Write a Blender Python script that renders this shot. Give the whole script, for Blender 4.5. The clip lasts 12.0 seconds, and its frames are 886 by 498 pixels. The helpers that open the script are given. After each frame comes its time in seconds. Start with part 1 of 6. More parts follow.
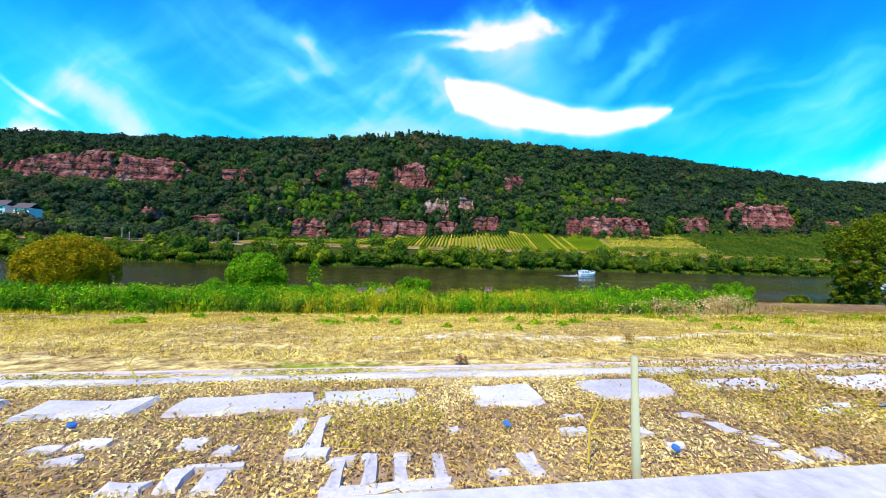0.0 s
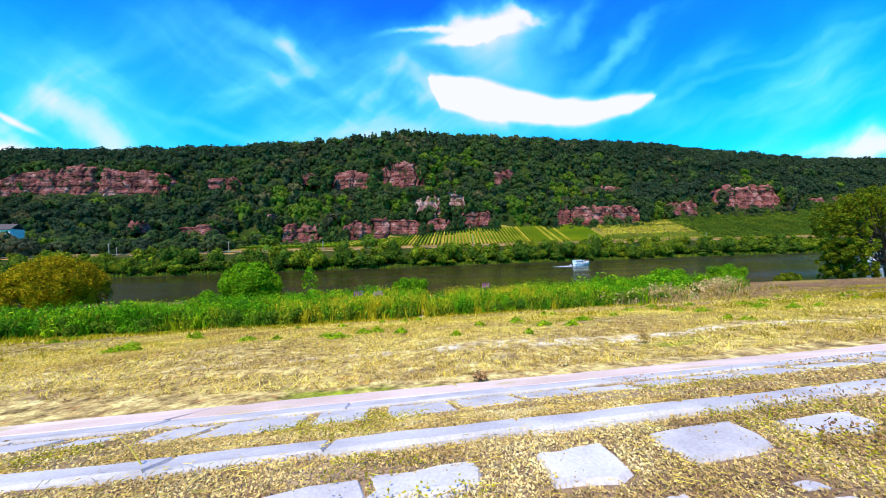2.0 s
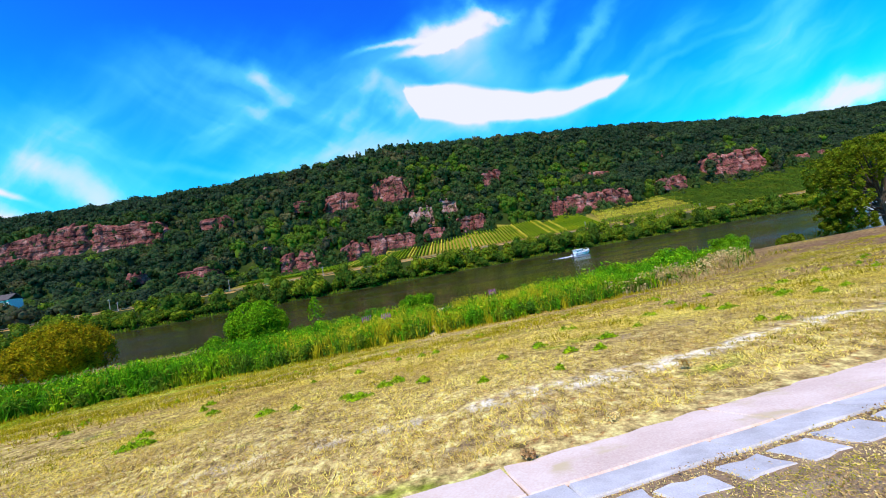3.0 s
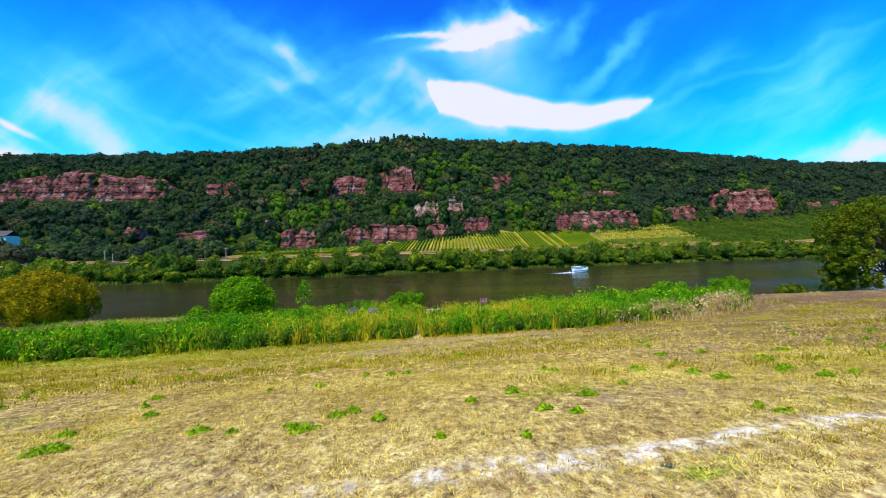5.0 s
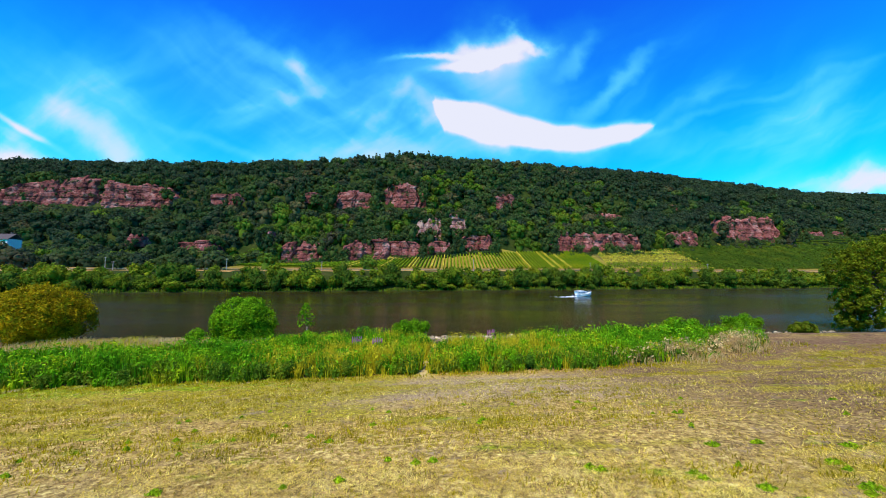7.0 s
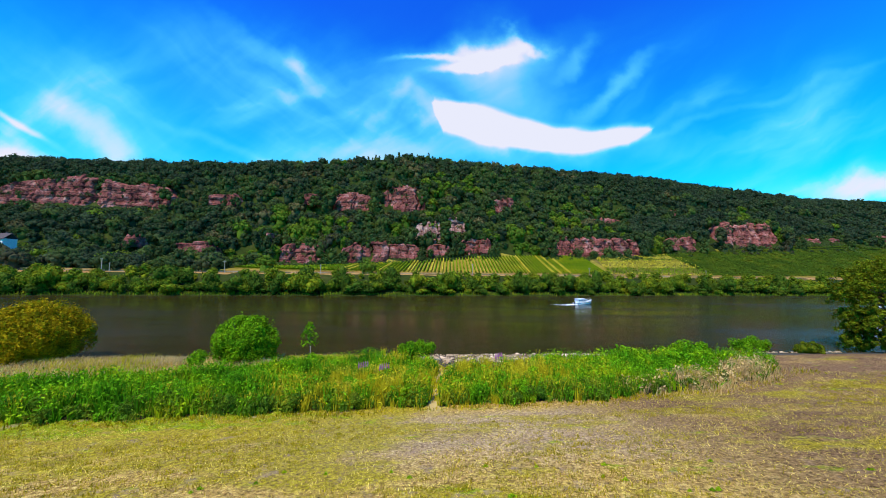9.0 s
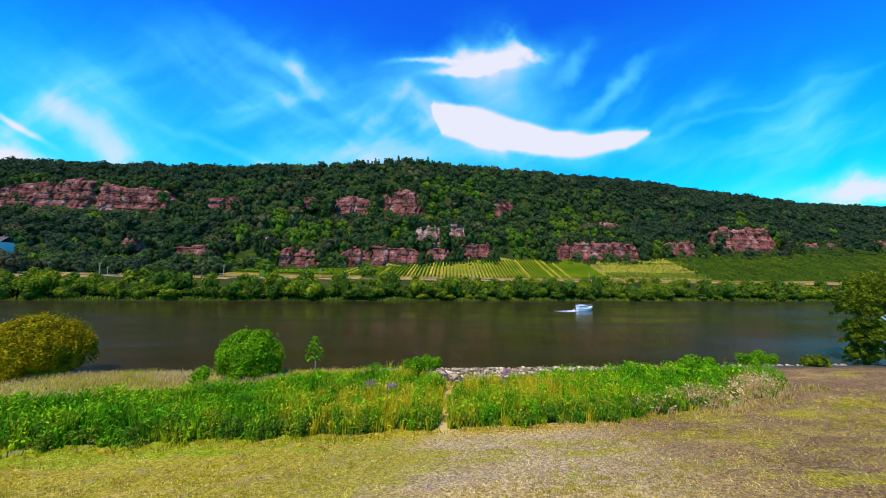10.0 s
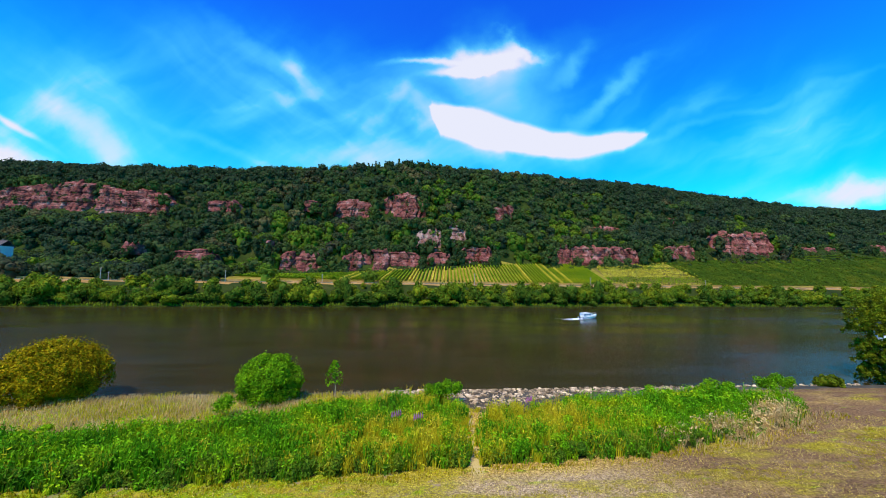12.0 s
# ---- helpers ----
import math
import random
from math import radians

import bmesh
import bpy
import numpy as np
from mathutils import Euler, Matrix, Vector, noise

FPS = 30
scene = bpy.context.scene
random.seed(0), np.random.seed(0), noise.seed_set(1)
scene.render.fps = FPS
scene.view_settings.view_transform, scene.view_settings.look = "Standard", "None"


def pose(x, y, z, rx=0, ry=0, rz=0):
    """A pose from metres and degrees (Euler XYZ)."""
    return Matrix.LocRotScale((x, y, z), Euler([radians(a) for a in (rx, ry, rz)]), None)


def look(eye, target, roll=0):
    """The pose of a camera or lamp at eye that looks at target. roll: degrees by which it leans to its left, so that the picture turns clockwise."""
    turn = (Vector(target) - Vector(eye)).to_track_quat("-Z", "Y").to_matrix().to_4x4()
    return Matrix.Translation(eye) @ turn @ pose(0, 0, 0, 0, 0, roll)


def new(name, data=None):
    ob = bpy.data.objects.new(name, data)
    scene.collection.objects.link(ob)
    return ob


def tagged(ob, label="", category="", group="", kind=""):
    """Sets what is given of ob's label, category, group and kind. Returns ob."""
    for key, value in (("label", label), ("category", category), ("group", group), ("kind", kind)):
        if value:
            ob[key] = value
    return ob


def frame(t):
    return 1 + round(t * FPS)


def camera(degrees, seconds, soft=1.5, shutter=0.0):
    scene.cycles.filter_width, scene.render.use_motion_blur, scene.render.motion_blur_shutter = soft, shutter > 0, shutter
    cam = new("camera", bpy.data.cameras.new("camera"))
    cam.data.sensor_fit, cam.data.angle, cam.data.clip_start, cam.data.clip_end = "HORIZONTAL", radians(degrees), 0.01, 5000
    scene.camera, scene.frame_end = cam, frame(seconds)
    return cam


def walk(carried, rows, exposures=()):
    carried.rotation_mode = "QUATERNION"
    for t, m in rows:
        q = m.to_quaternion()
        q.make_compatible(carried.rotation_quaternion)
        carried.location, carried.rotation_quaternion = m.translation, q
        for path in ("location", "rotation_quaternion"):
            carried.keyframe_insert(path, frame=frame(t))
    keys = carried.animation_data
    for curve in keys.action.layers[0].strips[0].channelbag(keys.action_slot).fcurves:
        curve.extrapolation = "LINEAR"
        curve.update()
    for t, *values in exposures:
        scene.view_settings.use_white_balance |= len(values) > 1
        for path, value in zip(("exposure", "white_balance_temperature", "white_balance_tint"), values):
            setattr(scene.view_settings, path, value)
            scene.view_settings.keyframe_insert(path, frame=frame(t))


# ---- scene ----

FOV = 104.62
cam = camera(FOV, 12.0, soft=1.0)


def at(x, y, z, yaw, pitch, roll):
    return pose(x, y, z, 90 + pitch, 0, yaw) @ pose(0, 0, 0, 0, 0, roll)


walk(cam, [
    (0.0, at(0.0, 0.0, 5.111, 0.01, 1.46, 1.54)),
    (0.5, at(0.0, 0.0, 5.114, 0.28, 2.48, 0.86)),
    (1.0, at(0.0, -0.004, 5.121, 0.5, 3.0, -0.03)),
    (1.5, at(-0.042, 0.007, 5.176, -0.78, -0.6, -0.13)),
    (2.0, at(-0.148, 0.148, 5.244, -1.09, 1.01, -1.77)),
    (2.5, at(-0.276, 0.296, 5.485, -1.49, 3.62, -7.63)),
    (2.7, at(-0.298, 0.323, 5.611, -1.58, 2.82, -10.98)),
    (4.3, at(0.202, 0.657, 6.083, -1.01, 1.45, 0.07)),
    (4.5, at(0.206, 0.716, 6.101, -1.08, 1.74, 0.09)),
    (5.0, at(0.106, 0.87, 6.216, -1.29, 1.69, -1.92)),
    (5.5, at(-0.067, 1.03, 6.448, -1.26, 2.12, -3.42)),
    (6.0, at(-0.227, 1.211, 6.727, -1.27, 3.53, -1.22)),
    (6.5, at(-0.425, 1.356, 7.064, -1.19, 4.04, -0.81)),
    (7.0, at(-0.605, 1.471, 7.452, -1.25, 4.33, 0.03)),
    (9.0, at(-1.537, 1.828, 9.439, -1.61, 4.45, 0.61)),
    (9.5, at(-1.934, 1.95, 10.012, -1.8, 4.62, 0.74)),
    (10.0, at(-2.359, 1.986, 10.609, -1.85, 4.89, 0.73)),
    (10.5, at(-2.883, 1.981, 11.203, -1.8, 5.22, 0.68)),
    (11.0, at(-3.44, 1.925, 11.766, -1.92, 5.1, 0.63)),
    (11.5, at(-4.045, 1.888, 12.358, -1.87, 5.17, 0.67)),
    (12.0, at(-4.697, 1.885, 12.984, -2.17, 5.01, 0.85)),
], exposures=[(0.0, 0.28), (1.5, 0.26), (2.5, 0.14), (5.0, 0.06), (7.0, 0.0), (12.0, 0.0)])

# ---- world and sun ----
SUN = Vector((-0.32, -0.60, 1.10)).normalized()


class Nodes:
    """Short hands for building a node tree."""

    def __init__(self, tree):
        self.tree = tree
        tree.nodes.clear()

    def add(self, kind, **sets):
        n = self.tree.nodes.new(kind)
        for key, value in sets.items():
            if key == "operation":
                n.operation = value
            elif key == "sky_type":
                n.sky_type = value
            else:
                self.put(n.inputs[key.replace("_", " ")], value)
        return n

    def put(self, socket, value):
        if isinstance(value, bpy.types.NodeSocket):
            self.tree.links.new(value, socket)
        elif isinstance(value, (tuple, list)) and len(value) == 3 and socket.type == "RGBA":
            socket.default_value = (*value, 1)
        else:
            socket.default_value = value

    def math(self, op, a, b=0.0, c=0.0, clamp=False):
        n = self.tree.nodes.new("ShaderNodeMath")
        n.operation, n.use_clamp = op, clamp
        for k, v in enumerate((a, b, c)):
            self.put(n.inputs[k], v)
        return n.outputs[0]

    def mix(self, fac, a, b, blend="MIX"):
        n = self.tree.nodes.new("ShaderNodeMix")
        n.data_type, n.blend_type = "RGBA", blend
        self.put(n.inputs[0], fac), self.put(n.inputs[6], a), self.put(n.inputs[7], b)
        return n.outputs[2]

    def ramp(self, fac, stops):
        n = self.tree.nodes.new("ShaderNodeValToRGB")
        while len(n.color_ramp.elements) < len(stops):
            n.color_ramp.elements.new(0.5)
        for e, (p, c) in zip(n.color_ramp.elements, stops):
            e.position, e.color = p, (*(c if isinstance(c, tuple) else (c, c, c)), 1)
        self.put(n.inputs[0], fac)
        return n.outputs[0]

    def noise(self, vector, scale, detail=5.0, rough=0.6, distort=0.0):
        n = self.add("ShaderNodeTexNoise", Scale=scale, Detail=detail, Roughness=rough, Distortion=distort)
        self.put(n.inputs["Vector"], vector)
        return n.outputs["Fac"]

    def smooth(self, x, lo, hi):
        n = self.tree.nodes.new("ShaderNodeMapRange")
        n.interpolation_type = "SMOOTHSTEP"
        for k, v in enumerate((x, lo, hi, 0.0, 1.0)):
            self.put(n.inputs[k], v)
        return n.outputs[0]

    def mapped(self, vector, scale=(1, 1, 1), turn=0.0, shift=(0, 0, 0)):
        n = self.tree.nodes.new("ShaderNodeMapping")
        self.put(n.inputs[0], vector)
        n.inputs[1].default_value, n.inputs[2].default_value, n.inputs[3].default_value = shift, (0, 0, radians(turn)), scale
        return n.outputs[0]


def build_world():
    world = bpy.data.worlds.new("sky")
    scene.world = world
    world.use_nodes = True
    n = Nodes(world.node_tree)
    sky = n.add("ShaderNodeTexSky", sky_type="NISHITA")
    sky.sun_disc = False
    sky.sun_elevation = math.asin(SUN.z)
    sky.sun_rotation = math.atan2(SUN.x, SUN.y)
    sky.air_density, sky.dust_density, sky.ozone_density = 1.0, 0.15, 3.0
    hsv = n.add("ShaderNodeHueSaturation", Saturation=1.15, Value=1.0, Hue=0.492)
    n.put(hsv.inputs["Color"], sky.outputs[0])
    way = n.add("ShaderNodeTexCoord").outputs["Generated"]
    sep = n.add("ShaderNodeSeparateXYZ", Vector=way)
    dx, dy, dz = sep.outputs
    ahead = n.math("MAXIMUM", dy, 0.12)
    a, b = n.math("DIVIDE", dx, ahead), n.math("DIVIDE", dz, ahead)
    com = n.add("ShaderNodeCombineXYZ", X=a, Y=b)
    flat = com.outputs[0]
    wob = n.tree.nodes.new("ShaderNodeTexNoise")
    wob.inputs["Scale"].default_value, wob.inputs["Detail"].default_value, wob.inputs["Roughness"].default_value = 4.0, 5, 0.52
    n.put(wob.inputs["Vector"], flat)
    off = n.add("ShaderNodeVectorMath", operation="SUBTRACT")
    n.put(off.inputs[0], wob.outputs["Color"])
    off.inputs[1].default_value = (0.5, 0.5, 0.5)

    def bent(amount):
        s = n.tree.nodes.new("ShaderNodeVectorMath")
        s.operation = "MULTIPLY_ADD"
        n.put(s.inputs[0], off.outputs[0])
        s.inputs[1].default_value = (amount, amount, 0)
        n.put(s.inputs[2], flat)
        return s.outputs[0]

    bends = {k: bent(k) for k in (0.05, 0.12, 0.22, 0.4)}

    def blob(cx, cy, rx, ry, turn, soft, bend=0.12, gain=1.0):
        """A soft turned ellipse in the picture of the sky, frayed by noise."""
        m = n.tree.nodes.new("ShaderNodeMapping")
        m.vector_type = "TEXTURE"
        n.put(m.inputs[0], bends[bend])
        m.inputs[1].default_value, m.inputs[2].default_value, m.inputs[3].default_value = (cx, cy, 0), (0, 0, radians(turn)), (rx, ry, 1)
        length = n.tree.nodes.new("ShaderNodeVectorMath")
        length.operation = "LENGTH"
        flatten = n.tree.nodes.new("ShaderNodeVectorMath")
        flatten.operation = "MULTIPLY"
        n.put(flatten.inputs[0], m.outputs[0])
        flatten.inputs[1].default_value = (1, 1, 0)
        n.put(length.inputs[0], flatten.outputs[0])
        return n.math("MULTIPLY", n.smooth(length.outputs["Value"], 1.0 + soft, 1.0 - soft), gain)

    total = None
    for spec in (
        # the plume above the wedge
        (0.19, 0.700, 0.12, 0.036, 12, 1.0, 0.22, 0.50), (-0.03, 0.664, 0.08, 0.014, 4, 1.0, 0.22, 0.5), (0.11, 0.643, 0.10, 0.012, 12, 1.0, 0.12, 0.6),
        (0.12, 0.670, 0.24, 0.060, 12, 1.0, 0.22, 0.38), (0.22, 0.59, 0.15, 0.14, -30, 1.0, 0.22, 0.52), (0.44, 0.685, 0.06, 0.022, 42, 1.0, 0.22, 0.34),
        (0.535, 0.577, 0.13, 0.024, 40, 1.0, 0.22, 0.45), (1.0, 0.55, 0.42, 0.010, 20, 1.0, 0.12, 0.16), (0.28, 0.76, 0.08, 0.02, -10, 1.0, 0.4, 0.3),
        (-0.40, 0.50, 0.70, 0.17, -8, 1.0, 0.4, 0.20), (0.02, 0.49, 0.16, 0.035, -20, 1.0, 0.22, 0.5), (0.35, 0.40, 0.36, 0.045, 0, 1.0, 0.22, 0.35),
        # low banks near the ridge
        (-0.22, 0.335, 0.24, 0.050, 8, 1.0, 0.22, 0.46), (1.25, 0.275, 0.28, 0.050, 8, 1.0, 0.22, 0.55),
        (-0.98, 0.375, 0.17, 0.060, -33, 1.0, 0.22, 0.50), (-1.26, 0.335, 0.16, 0.035, -10, 1.0, 0.22, 0.5), (-1.02, 0.46, 0.34, 0.10, -32, 1.0, 0.22, 0.26),
        (-1.22, 0.438, 0.12, 0.008, -33, 1.0, 0.05, 0.45), (-0.60, 0.36, 0.20, 0.012, -22, 1.0, 0.12, 0.18),
        # thin curls
        (-0.50, 0.665, 0.16, 0.030, -34, 1.0, 0.22, 0.28), (-0.415, 0.635, 0.05, 0.030, -62, 1.0, 0.22, 0.30),
        (-0.42, 0.545, 0.16, 0.012, 14, 1.0, 0.22, 0.14), (-0.2, 0.45, 0.15, 0.020, 46, 1.0, 0.22, 0.22),
    ):
        one = blob(*spec)
        total = one if total is None else n.math("ADD", total, one)
    # the bright wedge: a straight sloping top that runs out into a flat blade
    bent_sep = n.add("ShaderNodeSeparateXYZ", Vector=bends[0.05])
    along, high = n.math("MULTIPLY_ADD", bent_sep.outputs[0], 1 / 0.70, 0.02 / 0.70), bent_sep.outputs[1]
    top = n.ramp(along, [(0.0, 0.50), (0.02, 0.524), (0.20, 0.519), (0.39, 0.479), (0.56, 0.456), (0.96, 0.460), (1.0, 0.440)])
    low = n.ramp(along, [(0.0, 0.54), (0.07, 0.438), (0.19, 0.417), (0.46, 0.380), (0.66, 0.379), (0.88, 0.402), (0.97, 0.450), (1.0, 0.50)])
    inside = n.math("MINIMUM", n.math("SUBTRACT", top, high), n.math("SUBTRACT", high, low))
    total = n.math("ADD", total, n.math("MULTIPLY", n.smooth(inside, -0.020, 0.028), 1.2))
    # broad cirrus streaks, in two directions
    def streaks(turn, stretch, scale, shift):
        """Noise drawn out along one direction of the sky."""
        return n.noise(n.mapped(n.mapped(bends[0.12], (1, 1, 1), -turn, shift), (stretch, 1, 1)), scale, 4, 0.50)

    s1 = streaks(27, 0.16, 7.0, (0, 0, 0))
    s2 = streaks(48, 0.22, 6.0, (3.1, 1.7, 0))
    s3 = streaks(-36, 0.14, 6.5, (1.3, 4.2, 0))
    wide = n.noise(n.mapped(flat, (1, 1.6, 1), 0, (0.7, 0.2, 0)), 1.25, 3, 0.5)
    leftward = n.smooth(a, 0.1, -0.5)
    cirrus = n.math("MULTIPLY", n.smooth(s1, 0.40, 0.80), n.math("MULTIPLY_ADD", leftward, -0.2, 0.45))
    cirrus = n.math("ADD", cirrus, n.math("MULTIPLY", n.smooth(s3, 0.38, 0.80), n.math("MULTIPLY", leftward, 0.45)))
    cirrus = n.math("ADD", cirrus, n.math("MULTIPLY", n.smooth(s2, 0.42, 0.8), 0.26))
    cirrus = n.math("MULTIPLY", n.math("MULTIPLY", cirrus, 1.15), n.smooth(wide, 0.26, 0.56))
    # fewer of them high up
    cirrus = n.math("MULTIPLY", cirrus, n.smooth(b, 0.90, 0.42))
    total = n.math("ADD", total, cirrus)
    front = n.smooth(dy, 0.05, 0.3)
    mask = n.math("MULTIPLY", total, front, clamp=True)
    mask = n.math("MULTIPLY", mask, n.smooth(dz, 0.0, 0.06))
    # a thin general veil towards the horizon
    tone = n.ramp(n.math("MULTIPLY", dz, 1.0), [(0.10, (0.03, 2.25, 2.6)), (0.32, (0.03, 1.75, 2.75)), (0.62, (0.10, 0.85, 3.0))])
    clear = n.mix(1.0, hsv.outputs[0], tone, "MULTIPLY")
    veil = n.ramp(mask, [(0.0, (0.3, 7.4, 9.5)), (0.5, (1.6, 8.2, 9.6)), (0.9, (7.4, 7.6, 8.9))])
    bright = n.mix(mask, clear, veil)
    bg = n.add("ShaderNodeBackground", Strength=0.11)
    n.put(bg.inputs[0], bright)
    out = n.add("ShaderNodeOutputWorld")
    n.put(out.inputs[0], bg.outputs[0])


build_world()
sun = new("sun", bpy.data.lights.new("sun", "SUN"))
sun.data.energy, sun.data.angle, sun.data.color = 5.0, radians(0.55), (1.0, 0.92, 0.76)
sun.matrix_world = look(SUN * 100, (0, 0, 0))


# ---- materials ----
def finish(n, colour, rough, height=None, bump=0.3, dist=0.02, through_light=0.0, spec=0.3, metal=0.0):
    out = n.add("ShaderNodeOutputMaterial")
    b = n.add("ShaderNodeBsdfPrincipled", Roughness=rough, Metallic=metal)
    n.put(b.inputs["Specular IOR Level"], spec)
    n.put(b.inputs["Base Color"], colour)
    if height is not None:
        bm = n.add("ShaderNodeBump", Strength=bump, Distance=dist, Height=height)
        n.put(b.inputs["Normal"], bm.outputs[0])
    last = b.outputs[0]
    if through_light:
        t = n.add("ShaderNodeBsdfTranslucent")
        n.put(t.inputs[0], colour)
        m = n.add("ShaderNodeMixShader", Fac=through_light)
        n.put(m.inputs[1], last), n.put(m.inputs[2], t.outputs[0])
        last = m.outputs[0]
    n.put(out.inputs[0], last)


def stuff(name, stops, scale, fine=8.0, fine_gain=0.5, rough=0.85, bump=0.4, dist=0.02, island=0.0, each=0.0, light=0.0, spec=0.25, metal=0.0, stretch=(1, 1, 1), tint=None):
    """A natural surface: broad patches (ramp), fine grain at fine times the scale, and a spread between loose pieces."""
    m = bpy.data.materials.new(name)
    m.use_nodes = True
    n = Nodes(m.node_tree)
    where = n.add("ShaderNodeNewGeometry")
    pos = n.mapped(where.outputs["Position"], stretch)
    colour = n.ramp(n.noise(pos, scale, 4, 0.55), stops)
    grain = n.noise(pos, scale * fine, 6, 0.65)
    colour = n.mix(fine_gain, colour, n.ramp(grain, [(0.3, 0.25), (0.7, 0.75)]), "OVERLAY")
    if tint:
        colour = n.mix(n.smooth(n.noise(pos, tint[1], 3, 0.5), tint[2], tint[3]), colour, tint[0])
    if island:
        v = n.math("MULTIPLY_ADD", where.outputs["Random Per Island"], 2 * island, 1 - island)
        colour = n.mix(1.0, colour, n.add("ShaderNodeCombineColor", Red=v, Green=v, Blue=v).outputs[0], "MULTIPLY")
    if each:
        r = n.add("ShaderNodeObjectInfo").outputs["Random"]
        v = n.math("MULTIPLY_ADD", r, 2 * each, 1 - each)
        colour = n.mix(1.0, colour, n.add("ShaderNodeCombineColor", Red=v, Green=v, Blue=v).outputs[0], "MULTIPLY")
    finish(n, colour, rough, grain if bump else None, bump, dist, light, spec, metal)
    return m


def leafy(name, stops, scale, island=0.35, light=0.3, rough=0.8, tint=None, spec=0.06):
    return stuff(name, stops, scale, 6, 0.25, rough, 0, 0, island, 0, light, spec, tint=tint)


def plain(name, colour, rough=0.5, metal=0.0, spread=0.12, scale=3.0, spec=0.4):
    lo, hi = tuple(c * (1 - spread) for c in colour), tuple(min(1, c * (1 + spread)) for c in colour)
    return stuff(name, [(0.3, lo), (0.7, hi)], scale, 12, 0.12, rough, 0.08, 0.01, spec=spec, metal=metal)


# blue raised in the forest colours: distance haze is mixed into the leaves
FOREST = leafy("forest_leaves", [(0.30, (0.040, 0.066, 0.025)), (0.45, (0.060, 0.096, 0.028)), (0.60, (0.084, 0.130, 0.028)), (0.74, (0.120, 0.160, 0.027))], 0.038, 0.25, 0.4, tint=((0.090, 0.082, 0.044), 0.022, 0.58, 0.70))
# darker copy of the forest colour; carries the light fall-off at the sides
FORESTDARK = leafy("dimmed_leaves", [(0.30, (0.030, 0.048, 0.024)), (0.55, (0.043, 0.068, 0.027)), (0.75, (0.062, 0.090, 0.028))], 0.05, 0.25, 0.3)
FORESTLIGHT = leafy("lime_leaves", [(0.30, (0.080, 0.150, 0.016)), (0.50, (0.125, 0.205, 0.016)), (0.72, (0.210, 0.250, 0.018))], 0.05, 0.25, 0.4)
FORESTDULL = leafy("dull_leaves", [(0.30, (0.085, 0.085, 0.034)), (0.55, (0.125, 0.112, 0.040)), (0.75, (0.165, 0.128, 0.048))], 0.05, 0.25, 0.3)
CONIFER = leafy("conifer_needles", [(0.3, (0.026, 0.052, 0.014)), (0.7, (0.045, 0.085, 0.016))], 0.1, 0.3, 0.15)
BANKLEAF = leafy("bank_leaves", [(0.28, (0.065, 0.120, 0.010)), (0.5, (0.150, 0.210, 0.010)), (0.72, (0.310, 0.300, 0.012))], 0.16, 0.4, 0.35)
BANKDARK = leafy("dark_bank_leaves", [(0.28, (0.040, 0.080, 0.009)), (0.5, (0.075, 0.130, 0.010)), (0.72, (0.150, 0.190, 0.012))], 0.16, 0.35, 0.3)
BUSHLEAF = leafy("round_bush_leaves", [(0.3, (0.085, 0.230, 0.004)), (0.6, (0.190, 0.380, 0.006)), (0.8, (0.330, 0.480, 0.009))], 0.8, 0.5, 0.4)
WILLOW = leafy("yellow_willow_leaves", [(0.3, (0.160, 0.138, 0.002)), (0.5, (0.320, 0.245, 0.004)), (0.7, (0.540, 0.390, 0.008))], 0.9, 0.5, 0.4)
TREELEAF = leafy("shore_tree_leaves", [(0.3, (0.095, 0.135, 0.007)), (0.6, (0.200, 0.235, 0.008)), (0.8, (0.340, 0.345, 0.012))], 0.5, 0.5, 0.4)
REED = leafy("reed_green", [(0.33, (0.050, 0.180, 0.004)), (0.48, (0.120, 0.330, 0.005)), (0.60, (0.240, 0.420, 0.006)), (0.72, (0.470, 0.480, 0.009))], 0.45, 0.55, 0.28)
# dark green of patches in the belt and of shade painted at its foot
REEDDARK = leafy("shaded_reed_green", [(0.3, (0.045, 0.125, 0.008)), (0.50, (0.110, 0.205, 0.010)), (0.68, (0.270, 0.270, 0.012))], 0.7, 0.5, 0.25)
REEDGOLD = leafy("golden_grass", [(0.3, (0.420, 0.400, 0.010)), (0.55, (0.620, 0.540, 0.018)), (0.75, (0.740, 0.600, 0.060))], 0.6, 0.35, 0.4)
STRAWPINK = leafy("pale_seed_grass", [(0.3, (0.500, 0.330, 0.110)), (0.7, (0.740, 0.550, 0.230))], 0.6, 0.35, 0.35)
STRAW = leafy("dry_straw", [(0.3, (0.460, 0.310, 0.070)), (0.5, (0.700, 0.540, 0.085)), (0.7, (0.880, 0.740, 0.160))], 0.9, 0.45, 0.3)
TURF = leafy("olive_turf", [(0.3, (0.260, 0.222, 0.005)), (0.6, (0.450, 0.365, 0.008)), (0.8, (0.640, 0.490, 0.020))], 0.4, 0.45, 0.35)
WEED = leafy("green_weed", [(0.3, (0.120, 0.280, 0.005)), (0.7, (0.380, 0.500, 0.009))], 6.0, 0.55, 0.3)
CREAM = stuff("cream_straw", [(0.3, (0.860, 0.740, 0.420)), (0.7, (0.940, 0.840, 0.520))], 20.0, 6, 0.05, 0.7, 0, 0, light=0.55, spec=0.1)
LITTER = leafy("withered_weed", [(0.3, (0.440, 0.290, 0.100)), (0.5, (0.700, 0.530, 0.180)), (0.72, (0.880, 0.740, 0.330))], 5.0, 0.5, 0.25)
